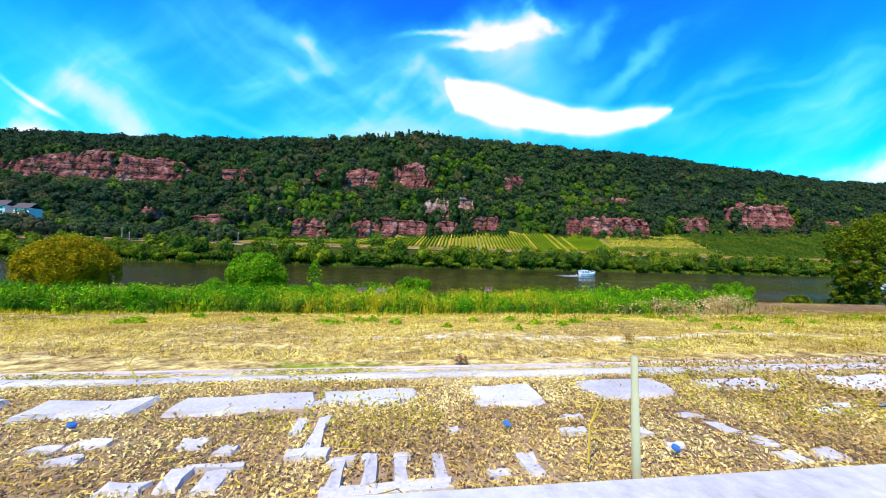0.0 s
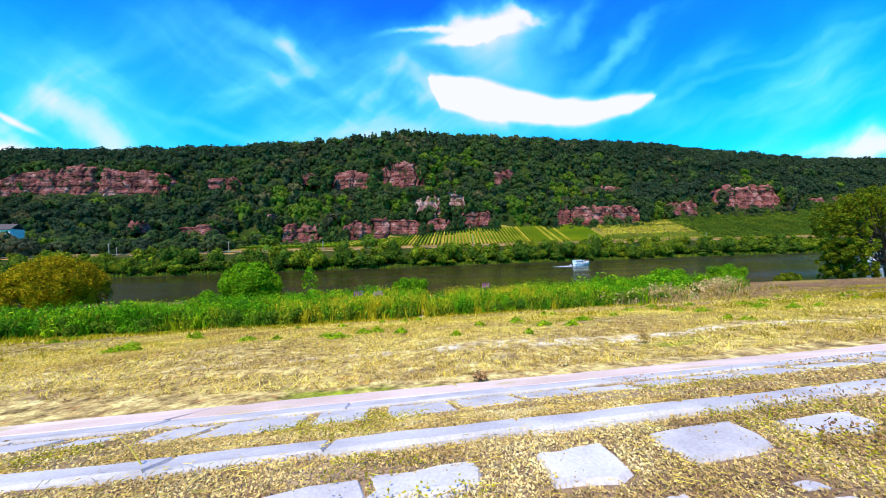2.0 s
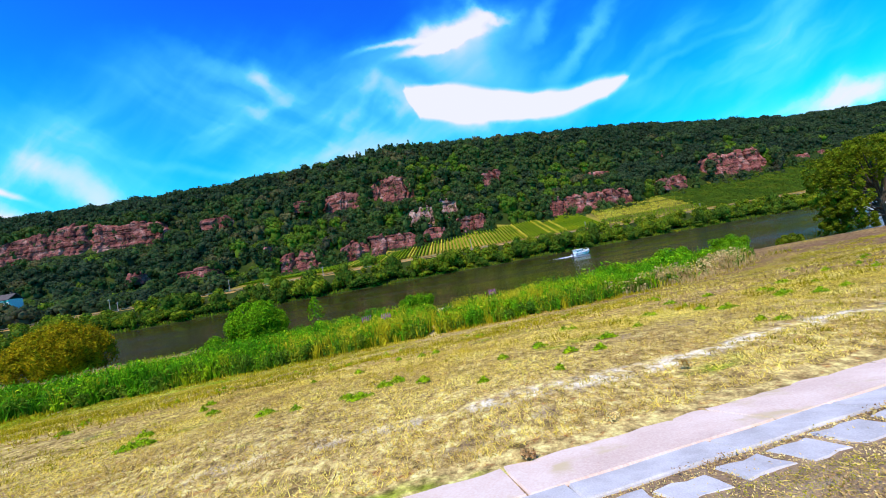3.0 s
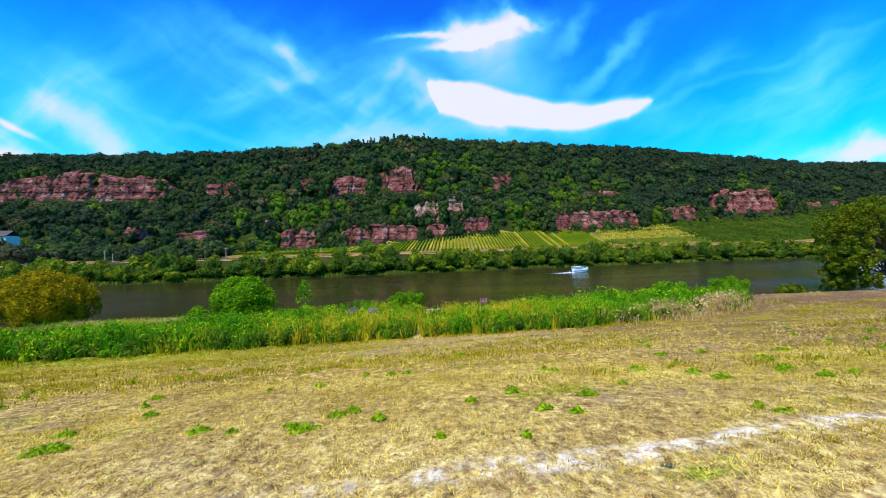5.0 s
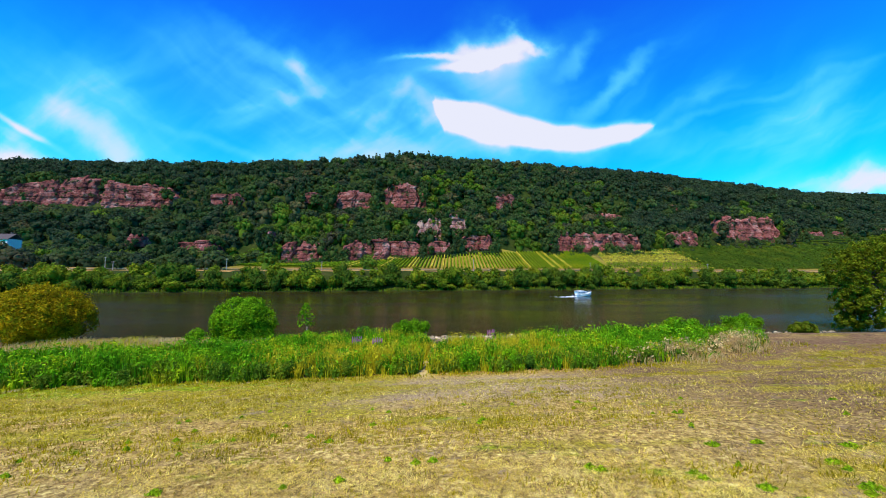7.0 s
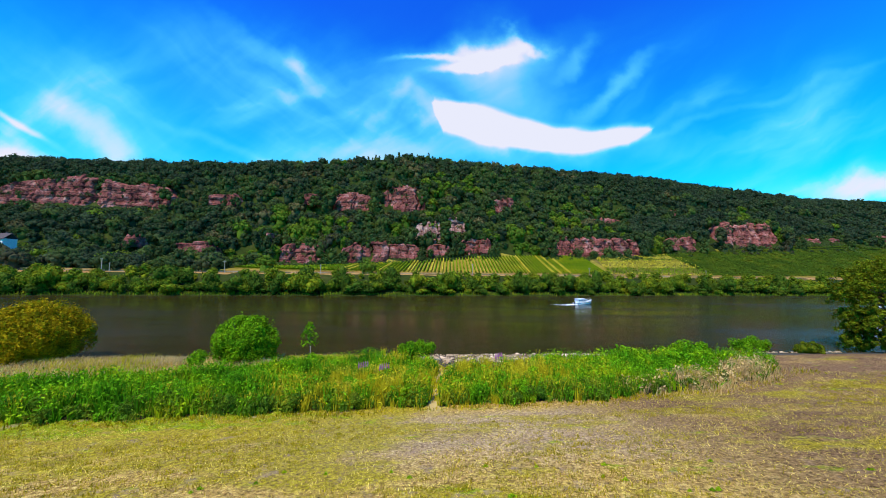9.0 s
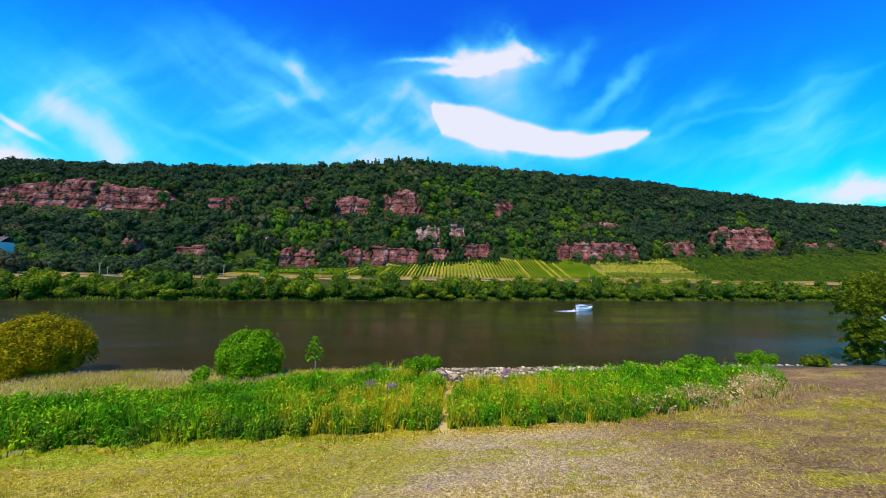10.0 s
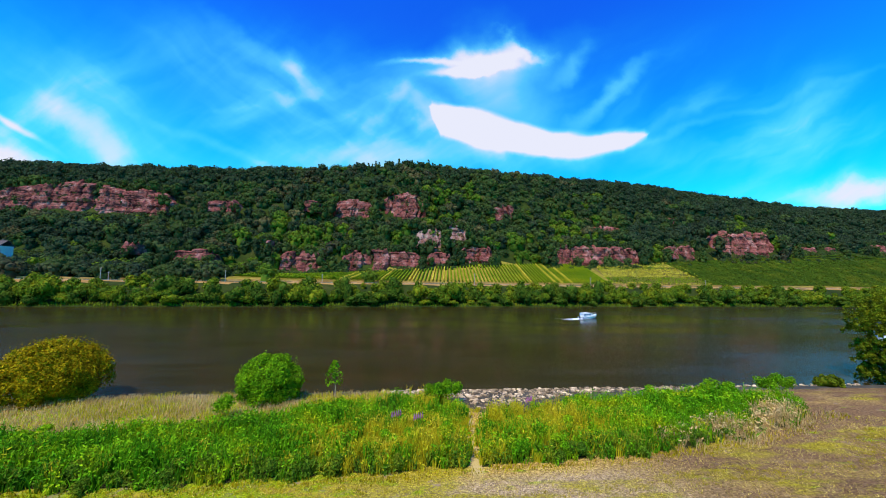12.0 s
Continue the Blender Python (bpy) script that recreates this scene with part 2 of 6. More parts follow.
BROWNMAT = leafy("brown_thatch", [(0.3, (0.190, 0.118, 0.045)), (0.7, (0.420, 0.295, 0.115))], 1.5, 0.4, 0.2)
LITTERGREEN = leafy("half_green_weed", [(0.3, (0.260, 0.250, 0.015)), (0.7, (0.560, 0.500, 0.035))], 5.0, 0.45, 0.3)
RUSTWEED = leafy("rust_weed", [(0.3, (0.280, 0.150, 0.060)), (0.7, (0.560, 0.380, 0.150))], 6.0, 0.45, 0.2)
PURPLE = leafy("purple_flowers", [(0.3, (0.34, 0.09, 0.24)), (0.7, (0.52, 0.20, 0.38))], 2.0, 0.3, 0.3)
VINE = leafy("vine_leaves", [(0.3, (0.110, 0.200, 0.005)), (0.55, (0.190, 0.280, 0.006)), (0.75, (0.340, 0.350, 0.008))], 0.06, 0.35, 0.3)
# darkened copy of the vine leaves, shading painted in for the right-hand plot
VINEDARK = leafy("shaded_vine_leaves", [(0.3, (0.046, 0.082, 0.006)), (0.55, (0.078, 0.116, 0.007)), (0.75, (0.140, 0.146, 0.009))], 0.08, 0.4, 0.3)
VINEGOLD = leafy("golden_vine_leaves", [(0.3, (0.460, 0.400, 0.020)), (0.7, (0.680, 0.560, 0.060))], 0.1, 0.35, 0.3)
BARK = stuff("bark", [(0.3, (0.050, 0.038, 0.026)), (0.7, (0.110, 0.085, 0.060))], 6, 5, 0.5, 0.9, 0.7, 0.03, stretch=(1, 1, 0.25))
ROCK = stuff("red_sandstone", [(0.30, (0.060, 0.020, 0.020)), (0.43, (0.180, 0.056, 0.044)), (0.56, (0.270, 0.090, 0.072)), (0.74, (0.480, 0.245, 0.200))], 0.13, 8, 0.7, 0.95, 0.9, 0.5, stretch=(1.2, 1.2, 1.5), tint=((0.050, 0.048, 0.018), 0.15, 0.58, 0.68), spec=0.05)
PALEROCK = stuff("pale_sandstone", [(0.28, (0.110, 0.048, 0.040)), (0.48, (0.280, 0.145, 0.115)), (0.74, (0.52, 0.36, 0.29))], 0.25, 6, 0.55, 0.95, 0.8, 0.4, stretch=(1.2, 1.2, 0.8), spec=0.05)
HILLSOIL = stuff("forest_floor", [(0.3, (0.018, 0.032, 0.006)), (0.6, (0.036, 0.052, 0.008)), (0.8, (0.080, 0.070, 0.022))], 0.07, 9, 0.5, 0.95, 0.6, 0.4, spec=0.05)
VINESOIL = stuff("vineyard_soil", [(0.3, (0.170, 0.150, 0.016)), (0.6, (0.300, 0.235, 0.035)), (0.8, (0.420, 0.320, 0.070))], 0.05, 12, 0.5, 0.95, 0.4, 0.2, spec=0.05)
BALLAST = stuff("road_gravel", [(0.3, (0.260, 0.140, 0.040)), (0.7, (0.470, 0.290, 0.095))], 0.15, 12, 0.5, 0.95, 0.5, 0.1, spec=0.03)
VINETAN = stuff("bare_vineyard_soil", [(0.3, (0.080, 0.075, 0.014)), (0.6, (0.150, 0.120, 0.026)), (0.8, (0.240, 0.180, 0.060))], 0.08, 12, 0.5, 0.95, 0.4, 0.2, spec=0.03)
PEBBLE = stuff("shore_stone", [(0.3, (0.110, 0.080, 0.050)), (0.5, (0.360, 0.260, 0.140)), (0.7, (0.74, 0.57, 0.34))], 0.8, 8, 0.4, 0.85, 0.5, 0.05, island=0.5, spec=0.1)
# ground under the reeds, with the shade between them put into its colour
REEDFLOOR = stuff("shaded_reed_floor", [(0.3, (0.022, 0.022, 0.008)), (0.7, (0.050, 0.052, 0.014))], 0.8, 9, 0.5, 0.95, 0.5, 0.05, spec=0.03)
MUD = stuff("shore_mud", [(0.3, (0.040, 0.036, 0.020)), (0.7, (0.095, 0.080, 0.048))], 0.5, 9, 0.5, 0.8, 0.5, 0.05)
CONCRETE = stuff("sunbleached_concrete", [(0.3, (0.430, 0.410, 0.375)), (0.55, (0.545, 0.525, 0.485)), (0.75, (0.620, 0.600, 0.560))], 5.0, 22, 0.35, 0.85, 0.25, 0.004, each=0.06, spec=0.1)
PINKSTONE = stuff("pink_concrete", [(0.3, (0.610, 0.450, 0.340)), (0.55, (0.740, 0.580, 0.450)), (0.75, (0.81, 0.68, 0.56))], 1.4, 40, 0.4, 0.85, 0.25, 0.004, each=0.05, tint=((0.60, 0.47, 0.26), 2.2, 0.56, 0.68))
SOIL = stuff("joint_soil", [(0.3, (0.200, 0.125, 0.065)), (0.6, (0.400, 0.280, 0.150)), (0.8, (0.60, 0.46, 0.28))], 3.0, 14, 0.7, 0.95, 0.7, 0.02, spec=0.05)
WHITE = plain("white_gelcoat", (0.86, 0.85, 0.82), 0.5, spread=0.03)
WALLWHITE = plain("white_render", (0.82, 0.72, 0.62), 0.85, spread=0.06)
ROOF = plain("slate_roof", (0.10, 0.080, 0.075), 0.9, spread=0.25, spec=0.1)
DARK = plain("dark_glass", (0.015, 0.022, 0.035), 0.08, spec=0.8)
BLUEWIN = plain("tinted_window", (0.03, 0.10, 0.22), 0.1, spec=0.8)
STEEL = plain("grey_steel", (0.30, 0.27, 0.22), 0.6)
BLUECAP = plain("blue_plastic", (0.05, 0.17, 0.42), 0.45)
STAKE = plain("pale_stake", (0.50, 0.40, 0.26), 0.8, spread=0.2)
FOAM = plain("foam", (0.85, 0.87, 0.88), 0.7, spread=0.1)


def meadow_material():
    m = bpy.data.materials.new("dry_meadow")
    m.use_nodes = True
    n = Nodes(m.node_tree)
    pos = n.add("ShaderNodeNewGeometry").outputs["Position"]
    sep = n.add("ShaderNodeSeparateXYZ", Vector=pos)
    x, y = sep.outputs[0], sep.outputs[1]
    broad = n.noise(n.mapped(pos, (0.55, 1.3, 1), -8), 0.32, 5, 0.6)
    mid = n.noise(pos, 5.0, 7, 0.78)
    fine = n.noise(pos, 34, 7, 0.75)
    straw = n.ramp(mid, [(0.34, (0.190, 0.115, 0.034)), (0.48, (0.410, 0.290, 0.085)), (0.64, (0.720, 0.570, 0.170))])
    pale = n.ramp(mid, [(0.34, (0.240, 0.152, 0.055)), (0.48, (0.490, 0.360, 0.120)), (0.64, (0.800, 0.660, 0.230))])
    straw = n.mix(n.smooth(y, 3.8, 7.0), pale, straw)
    brown = n.ramp(mid, [(0.34, (0.180, 0.104, 0.024)), (0.48, (0.430, 0.285, 0.068)), (0.64, (0.720, 0.535, 0.145))])
    olive = n.ramp(mid, [(0.28, (0.160, 0.145, 0.004)), (0.48, (0.300, 0.260, 0.007)), (0.72, (0.520, 0.430, 0.018))])
    green = n.ramp(mid, [(0.3, (0.130, 0.240, 0.003)), (0.7, (0.330, 0.380, 0.006))])
    far = n.smooth(n.math("ADD", y, n.math("MULTIPLY", broad, 5.0)), 8.0, 15.0)
    colour = n.mix(far, straw, brown)
    reach = n.math("SUBTRACT", n.math("ADD", 25.4, n.math("MULTIPLY", x, 0.13)), y)
    # a bleached, pinkish stretch of thatch in the middle of the lower slope
    bleached = n.ramp(mid, [(0.30, (0.170, 0.105, 0.048)), (0.48, (0.390, 0.275, 0.130)), (0.66, (0.640, 0.490, 0.260))])
    middle = n.math("MULTIPLY", n.math("MULTIPLY", n.smooth(x, -13.0, -5.0), n.smooth(x, 16.0, 5.0)), n.smooth(n.math("MULTIPLY_ADD", broad, 5.0, y), 15.0, 21.0))
    middle = n.math("MULTIPLY", middle, n.smooth(reach, 0.6, 2.4))
    colour = n.mix(middle, colour, bleached)
    # reddish brown thatch to the right, darkened further to paint the light fall-off
    rusty_falloff = n.math("MULTIPLY", n.smooth(x, 4.0, 15.0), n.math("MULTIPLY_ADD", n.smooth(broad, 0.30, 0.55), 0.5, 0.5))
    colour = n.mix(rusty_falloff, colour, n.ramp(mid, [(0.28, (0.075, 0.038, 0.015)), (0.46, (0.170, 0.098, 0.042)), (0.70, (0.320, 0.205, 0.100))]))
    # olive growth in drifts along the slope, thickest towards the reeds on the left
    clods = n.noise(pos, 7.5, 6, 0.75)
    drift = n.noise(n.mapped(pos, (0.5, 1.25, 1), -9, (4, 2, 0)), 0.36, 6, 0.62)
    hem = n.math("MULTIPLY", n.smooth(reach, 9.0, 1.5), n.smooth(x, 5.0, -9.0))
    lane = n.math("MULTIPLY", n.smooth(n.math("ABSOLUTE", n.math("SUBTRACT", y, n.math("ADD", 21.5, n.math("MULTIPLY", x, 0.24)))), 2.6, 0.6), n.smooth(x, 6.0, 11.0))
    want = n.math("ADD", n.math("MULTIPLY", drift, 1.0), n.math("MULTIPLY_ADD", hem, 0.20, n.math("MULTIPLY", lane, 0.05)))
    want = n.math("ADD", want, n.math("MULTIPLY", n.math("MULTIPLY", n.smooth(n.math("MULTIPLY_ADD", broad, 4.0, y), 10.0, 16.5), n.smooth(y, 25.0, 21.0)), n.math("MULTIPLY_ADD", n.smooth(x, 9.0, -6.0), 0.125, 0.02)))
    amount = n.math("MULTIPLY", n.smooth(want, 0.54, 0.68), n.smooth(clods, 0.30, 0.56))
    colour = n.mix(n.math("MULTIPLY", amount, n.math("MULTIPLY", n.smooth(y, 4.5, 8.0), 0.9)), colour, olive)
    rim = n.math("MULTIPLY", n.smooth(reach, 3.4, 0.8), n.smooth(x, -2.0, -14.0))
    spots = n.noise(n.mapped(pos, (0.6, 1.2, 1), 0, (9, 5, 0)), 0.9, 5, 0.6)
    colour = n.mix(n.math("MULTIPLY", n.smooth(n.math("MULTIPLY_ADD", rim, 0.26, spots), 0.60, 0.72), 0.9), colour, green)
    colour = n.mix(0.85, colour, n.ramp(clods, [(0.36, 0.10), (0.64, 0.86)]), "OVERLAY")
    specks = n.noise(n.mapped(pos, (1, 1, 1), 35, (2, 1, 0)), 16, 5, 0.8)
    colour = n.mix(n.math("MULTIPLY", n.smooth(specks, 0.53, 0.62), n.smooth(n.math("MULTIPLY_ADD", x, -0.146, y), 2.9, 3.4)), colour, n.mix(1.0, colour, (0.55, 0.47, 0.41), "MULTIPLY"))
    bald = n.noise(n.mapped(pos, (1, 1, 1), 20, (3, 8, 0)), 1.1, 6, 0.7)
    colour = n.mix(n.math("MULTIPLY", n.smooth(bald, 0.56, 0.70), n.math("MULTIPLY", n.smooth(n.math("MULTIPLY_ADD", x, -0.146, y), 2.9, 3.6), 0.8)), colour, n.ramp(mid, [(0.3, (0.190, 0.128, 0.080)), (0.7, (0.370, 0.270, 0.180))]))
    # a trodden pale trail across the slope
    line = n.math("SUBTRACT", n.math("SUBTRACT", y, n.math("MULTIPLY", x, 0.143)), n.math("ADD", 4.06, n.math("MULTIPLY", broad, 0.3)))
    trail = n.math("MULTIPLY", n.smooth(n.math("ABSOLUTE", line), 0.24, 0.04), n.math("MULTIPLY", n.smooth(n.noise(pos, 2.3, 6, 0.75), 0.46, 0.60), n.math("MULTIPLY_ADD", n.smooth(x, -2.0, 1.5), 0.65, 0.35)))
    colour = n.mix(trail, colour, (0.84, 0.77, 0.58))
    foot = n.math("ABSOLUTE", n.math("ADD", x, n.math("ADD", 1.32, n.math("MULTIPLY", n.math("SUBTRACT", y, 27.0), -0.04))))
    foot = n.math("MULTIPLY", n.smooth(foot, 0.55, 0.2), n.smooth(y, 23.5, 25.0))
    colour = n.mix(n.math("MULTIPLY", foot, n.smooth(y, 38.0, 34.0)), colour, (0.50, 0.38, 0.14))
    colour = n.mix(0.55, colour, n.ramp(fine, [(0.3, 0.2), (0.7, 0.8)]), "OVERLAY")
    finish(n, colour, 0.95, n.math("ADD", fine, specks), 0.6, 0.02, spec=0.05)
    return m


def water_material():
    m = bpy.data.materials.new("river_water")
    m.use_nodes = True
    n = Nodes(m.node_tree)
    pos = n.add("ShaderNodeNewGeometry").outputs["Position"]
    small = n.noise(n.mapped(pos, (0.8, 1.6, 1), 12), 1.3, 4, 0.6)
    long_ = n.noise(n.mapped(pos, (0.10, 0.30, 1), 8), 0.8, 4, 0.55)
    calm = n.smooth(n.noise(n.mapped(pos, (0.012, 0.045, 1), 8), 1.0, 4, 0.6), 0.40, 0.62)
    h = n.math("MULTIPLY_ADD", small, n.math("MULTIPLY_ADD", calm, 0.5, 0.5), n.math("MULTIPLY", long_, 1.2))
    colour = n.ramp(long_, [(0.3, (0.026, 0.019, 0.005)), (0.7, (0.038, 0.028, 0.007))])
    finish(n, colour, n.math("MULTIPLY_ADD", calm, 0.10, 0.13), h, 0.22, 0.12, spec=0.14)
    return m


MEADOW, WATER = meadow_material(), water_material()


# ---- geometry helpers ----
def rng(seed):
    return np.random.default_rng(seed)


def mesh_of(name, verts, faces, mats, index=None, smooth=False):
    """A mesh from arrays; faces: one array of rows of equal length, or a list of such arrays."""
    me = bpy.data.meshes.new(name)
    verts = np.asarray(verts, np.float32)
    groups = [np.asarray(f, np.int32) for f in (faces if isinstance(faces, list) else [faces]) if len(f)]
    loops = np.concatenate([g.ravel() for g in groups])
    sizes = np.concatenate([np.full(len(g), g.shape[1]) for g in groups])
    me.vertices.add(len(verts)), me.loops.add(len(loops)), me.polygons.add(len(sizes))
    me.vertices.foreach_set("co", verts.ravel())
    me.loops.foreach_set("vertex_index", loops)
    me.polygons.foreach_set("loop_start", np.concatenate([[0], np.cumsum(sizes)[:-1]]).astype(np.int32))
    for m in mats if isinstance(mats, (list, tuple)) else [mats]:
        me.materials.append(m)
    if index is not None:
        me.polygons.foreach_set("material_index", np.asarray(index, np.int32))
    me.polygons.foreach_set("use_smooth", np.full(len(sizes), smooth))
    me.update(calc_edges=True)
    return me


def part(name, bm, material, parent, label="", smooth=False):
    """Links a bmesh as one mesh object under a thing or a part."""
    me = bpy.data.meshes.new(name)
    for f in bm.faces:
        f.smooth = smooth
    bm.to_mesh(me)
    bm.free()
    me.materials.append(material)
    ob = new(name, me)
    ob.parent = parent
    return tagged(ob, label) if label else ob


def part_of(name, me, parent, label=""):
    ob = new(name, me)
    ob.parent = parent
    return tagged(ob, label) if label else ob


def box(sx, sy, sz, centre=(0, 0, 0), bevel=0.0, turn=0.0, bm=None):
    own = bmesh.new()
    bmesh.ops.create_cube(own, size=1, matrix=Matrix.Diagonal((sx, sy, sz, 1)))
    if bevel:
        bmesh.ops.bevel(own, geom=own.edges[:], offset=bevel, segments=2, affect="EDGES")
    bmesh.ops.transform(own, matrix=pose(*centre, 0, 0, turn), verts=own.verts)
    if bm is None:
        return own
    tmp = bpy.data.meshes.new("tmp")
    own.to_mesh(tmp)
    own.free()
    bm.from_mesh(tmp)
    bpy.data.meshes.remove(tmp)
    return bm


def tube(points, radii, sides=6):
    """Vertices and faces of a tapered limb along points."""
    points = [Vector(p) for p in points]
    verts, faces = [], []
    for k, (p, r) in enumerate(zip(points, radii)):
        d = (points[min(k + 1, len(points) - 1)] - points[max(k - 1, 0)]).normalized()
        u = d.orthogonal().normalized()
        v = d.cross(u)
        for s in range(sides):
            a = 2 * math.pi * s / sides
            verts.append(p + (u * math.cos(a) + v * math.sin(a)) * r)
        if k:
            o = len(verts) - 2 * sides
            faces += [(o + s, o + (s + 1) % sides, o + sides + (s + 1) % sides, o + sides + s) for s in range(sides)]
    return [tuple(v) for v in verts], faces


def limbs(runs, sides=6):
    verts, faces = [], []
    for pts, radii in runs:
        v, f = tube(pts, radii, sides)
        o = len(verts)
        verts += v
        faces += [tuple(i + o for i in q) for q in f]
    return np.array(verts), np.array(faces)


def unit(v):
    return v / np.maximum(np.linalg.norm(v, axis=-1, keepdims=True), 1e-9)


def leaves(centres, outward, size, r, wild=0.7, long=1.6):
    """Rhombic leaf sprays at the centres, facing mostly outward."""
    k = len(centres)
    nrm = unit(outward + wild * r.normal(size=(k, 3)))
    u = unit(np.cross(nrm, r.normal(size=(k, 3))))
    v = np.cross(nrm, u)
    s = size * r.uniform(0.6, 1.35, (k, 1))
    up = u * s * long / 2
    side = v * s / 2
    fold = nrm * s * 0.12
    verts = np.stack([centres - up, centres + side + fold, centres + up, centres - side + fold], 1).reshape(-1, 3)
    return verts, np.arange(4 * k).reshape(-1, 4)


def ico(level):
    bm = bmesh.new()
    bmesh.ops.create_icosphere(bm, subdivisions=level, radius=1)
    v = np.array([x.co[:] for x in bm.verts])
    f = np.array([[y.index for y in x.verts] for x in bm.faces])
    bm.free()
    return v, f


ICO1, ICO2 = ico(1), ico(2)


def crown(r, rx, ry, rz, lumps, count, leaf, core=0.72, squash=0.35, wild=0.7):
    """A lumpy crown centred at its middle: leaf sprays over overlapping lumps with an uneven core."""
    d = unit(r.normal(size=(lumps, 3)))
    d[:, 2] = np.where(d[:, 2] < -squash, -d[:, 2], d[:, 2])
    mid = d * r.uniform(0.25, 0.72, (lumps, 1)) * (rx, ry, rz)
    rad = r.uniform(0.34, 0.58, lumps) * (rx + ry + rz) / 3
    pick = r.integers(0, lumps, count)
    out = unit(r.normal(size=(count, 3)) + (0, 0, 0.25))
    c = mid[pick] + out * (rad[pick] * r.uniform(0.72, 1.1, count))[:, None] * (1, 1, 0.9)
    # keep only sprays near the outer skin of the whole crown
    depth = ((c[:, None] - mid[None]) ** 2).sum(-1) / (rad[None] * 0.75) ** 2
    c, out = c[depth.min(1) > 0.75], out[depth.min(1) > 0.75]
    v, f = leaves(c, out, leaf, r, wild)
    cores_v, cores_f = [], []
    for m, q in zip(mid, rad):
        w = ICO1[0] * (1 + 0.18 * r.normal(size=(len(ICO1[0]), 1))) * q * core + m
        cores_f.append(ICO1[1] + sum(len(z) for z in cores_v))
        cores_v.append(w)
    cv, cf = np.concatenate(cores_v), np.concatenate(cores_f)
    return np.concatenate([v, cv]), [f, cf + len(v)]


def merge(items):
    """Joins (verts, [quads, tris]) pieces."""
    vs, qs, ts, o = [], [], [], 0
    for v, (q, t) in items:
        vs.append(v), qs.append(q + o), ts.append(t + o)
        o += len(v)
    return np.concatenate(vs), [np.concatenate(qs), np.concatenate(ts)]


def scattered(protos, places, r, flat=True):
    """Copies of the prototypes at rows x, y, z, scale, joined; each turned and stretched at random."""
    vs, qs, ts, o = [], [], [], 0
    which = r.integers(0, len(protos), len(places))
    for (x, y, z, s), w in zip(places, which):
        v, (q, t) = protos[w]
        a = r.uniform(0, 2 * math.pi)
        c, sn = math.cos(a) * s, math.sin(a) * s
        w3 = np.empty_like(v)
        w3[:, 0], w3[:, 1], w3[:, 2] = v[:, 0] * c - v[:, 1] * sn + x, v[:, 0] * sn + v[:, 1] * c + y, v[:, 2] * s * r.uniform(0.85, 1.25) + z
        vs.append(w3), qs.append(q + o), ts.append(t + o)
        o += len(v)
    return np.concatenate(vs), [np.concatenate(qs), np.concatenate(ts)]


def blades(base, height, width, r, lean=0.35, wind=(0, 0)):
    """Bent grass blades: three triangles each."""
    k = len(base)
    a = r.uniform(0, 2 * math.pi, k)
    side = np.stack([np.cos(a), np.sin(a), 0 * a], 1) * (width / 2)[:, None]
    b = r.uniform(0, 2 * math.pi, k)
    tilt = np.stack([np.cos(b), np.sin(b), 0 * b], 1) * (r.uniform(0.1, 1, k) * lean * height)[:, None] + np.stack([wind[0] * height, wind[1] * height, 0 * a], 1)
    up = np.stack([0 * a, 0 * a, height], 1)
    m = base + up * 0.55 + tilt * 0.35
    tip = base + up + tilt
    v = np.stack([base - side, base + side, m - side * 0.8, m + side * 0.8, tip], 1).reshape(-1, 3)
    o = 5 * np.arange(k)[:, None]
    return v, np.concatenate([o + [0, 1, 3], o + [0, 3, 2], o + [2, 3, 4]])


def patchy(x, y, scale, seed):
    """A soft value from 0 to 1 that drifts over the ground."""
    q = rng(seed)
    s = 0
    for _ in range(5):
        a, k, p = q.uniform(0, math.pi), scale * q.uniform(0.6, 1.9), q.uniform(0, 6.3)
        s = s + np.sin((x * math.cos(a) + y * math.sin(a)) * k + p)
    return 0.5 + s / 7


# ---- the lie of the land ----
RIVER = 0.0
ROW = radians(8.3)
SLOPE_V = [-400, -30, -5, -0.4, 0.15, 0.3, 0.58, 1, 2, 3, 4.2, 6, 9, 12, 16, 21, 25, 60]
SLOPE_Z = [6.0, 5.2, 4.76, 4.74, 4.72, 4.69, 4.61, 4.47, 4.18, 4.14, 4.08, 3.85, 3.46, 2.84, 2.08, 1.08, 0.65, 0.6]
NEAR_Y = [20, 25, 30, 38, 43, 46, 60]
NEAR_Z = [0.8, 0.65, 0.5, 0.65, 0.05, -0.8, -2.5]
HILL_D = [-60, -12, 0, 4, 12, 20, 26, 38, 42, 92, 100, 110, 130, 138, 145, 170, 193, 230, 400, 900]
HILL_Z = [-2.5, -1.5, 0, 1.5, 4.5, 8, 9.6, 10, 11, 26, 38, 48, 64, 71, 82, 105, 122, 126, 125, 110]
RIDGE_X = [-900, -378, -199, -140, -61, -30, 22, 73, 227, 387, 474, 640, 1200]
FOOT_X = [-250, -95, -40, 30, 130, 290, 400]
FOOT_Z = [18, 14.5, 17.5, 24, 26.5, 33.5, 36]
RIDGE_Z = [96, 103, 110, 116, 125, 131, 128, 126, 124, 113, 108, 110, 100]


def shore(x):
    return 165 + 0.14 * np.clip(x, -700, 900)


def near_shore(x):
    return 43.3 + 0.05 * np.clip(x, -60, 80)


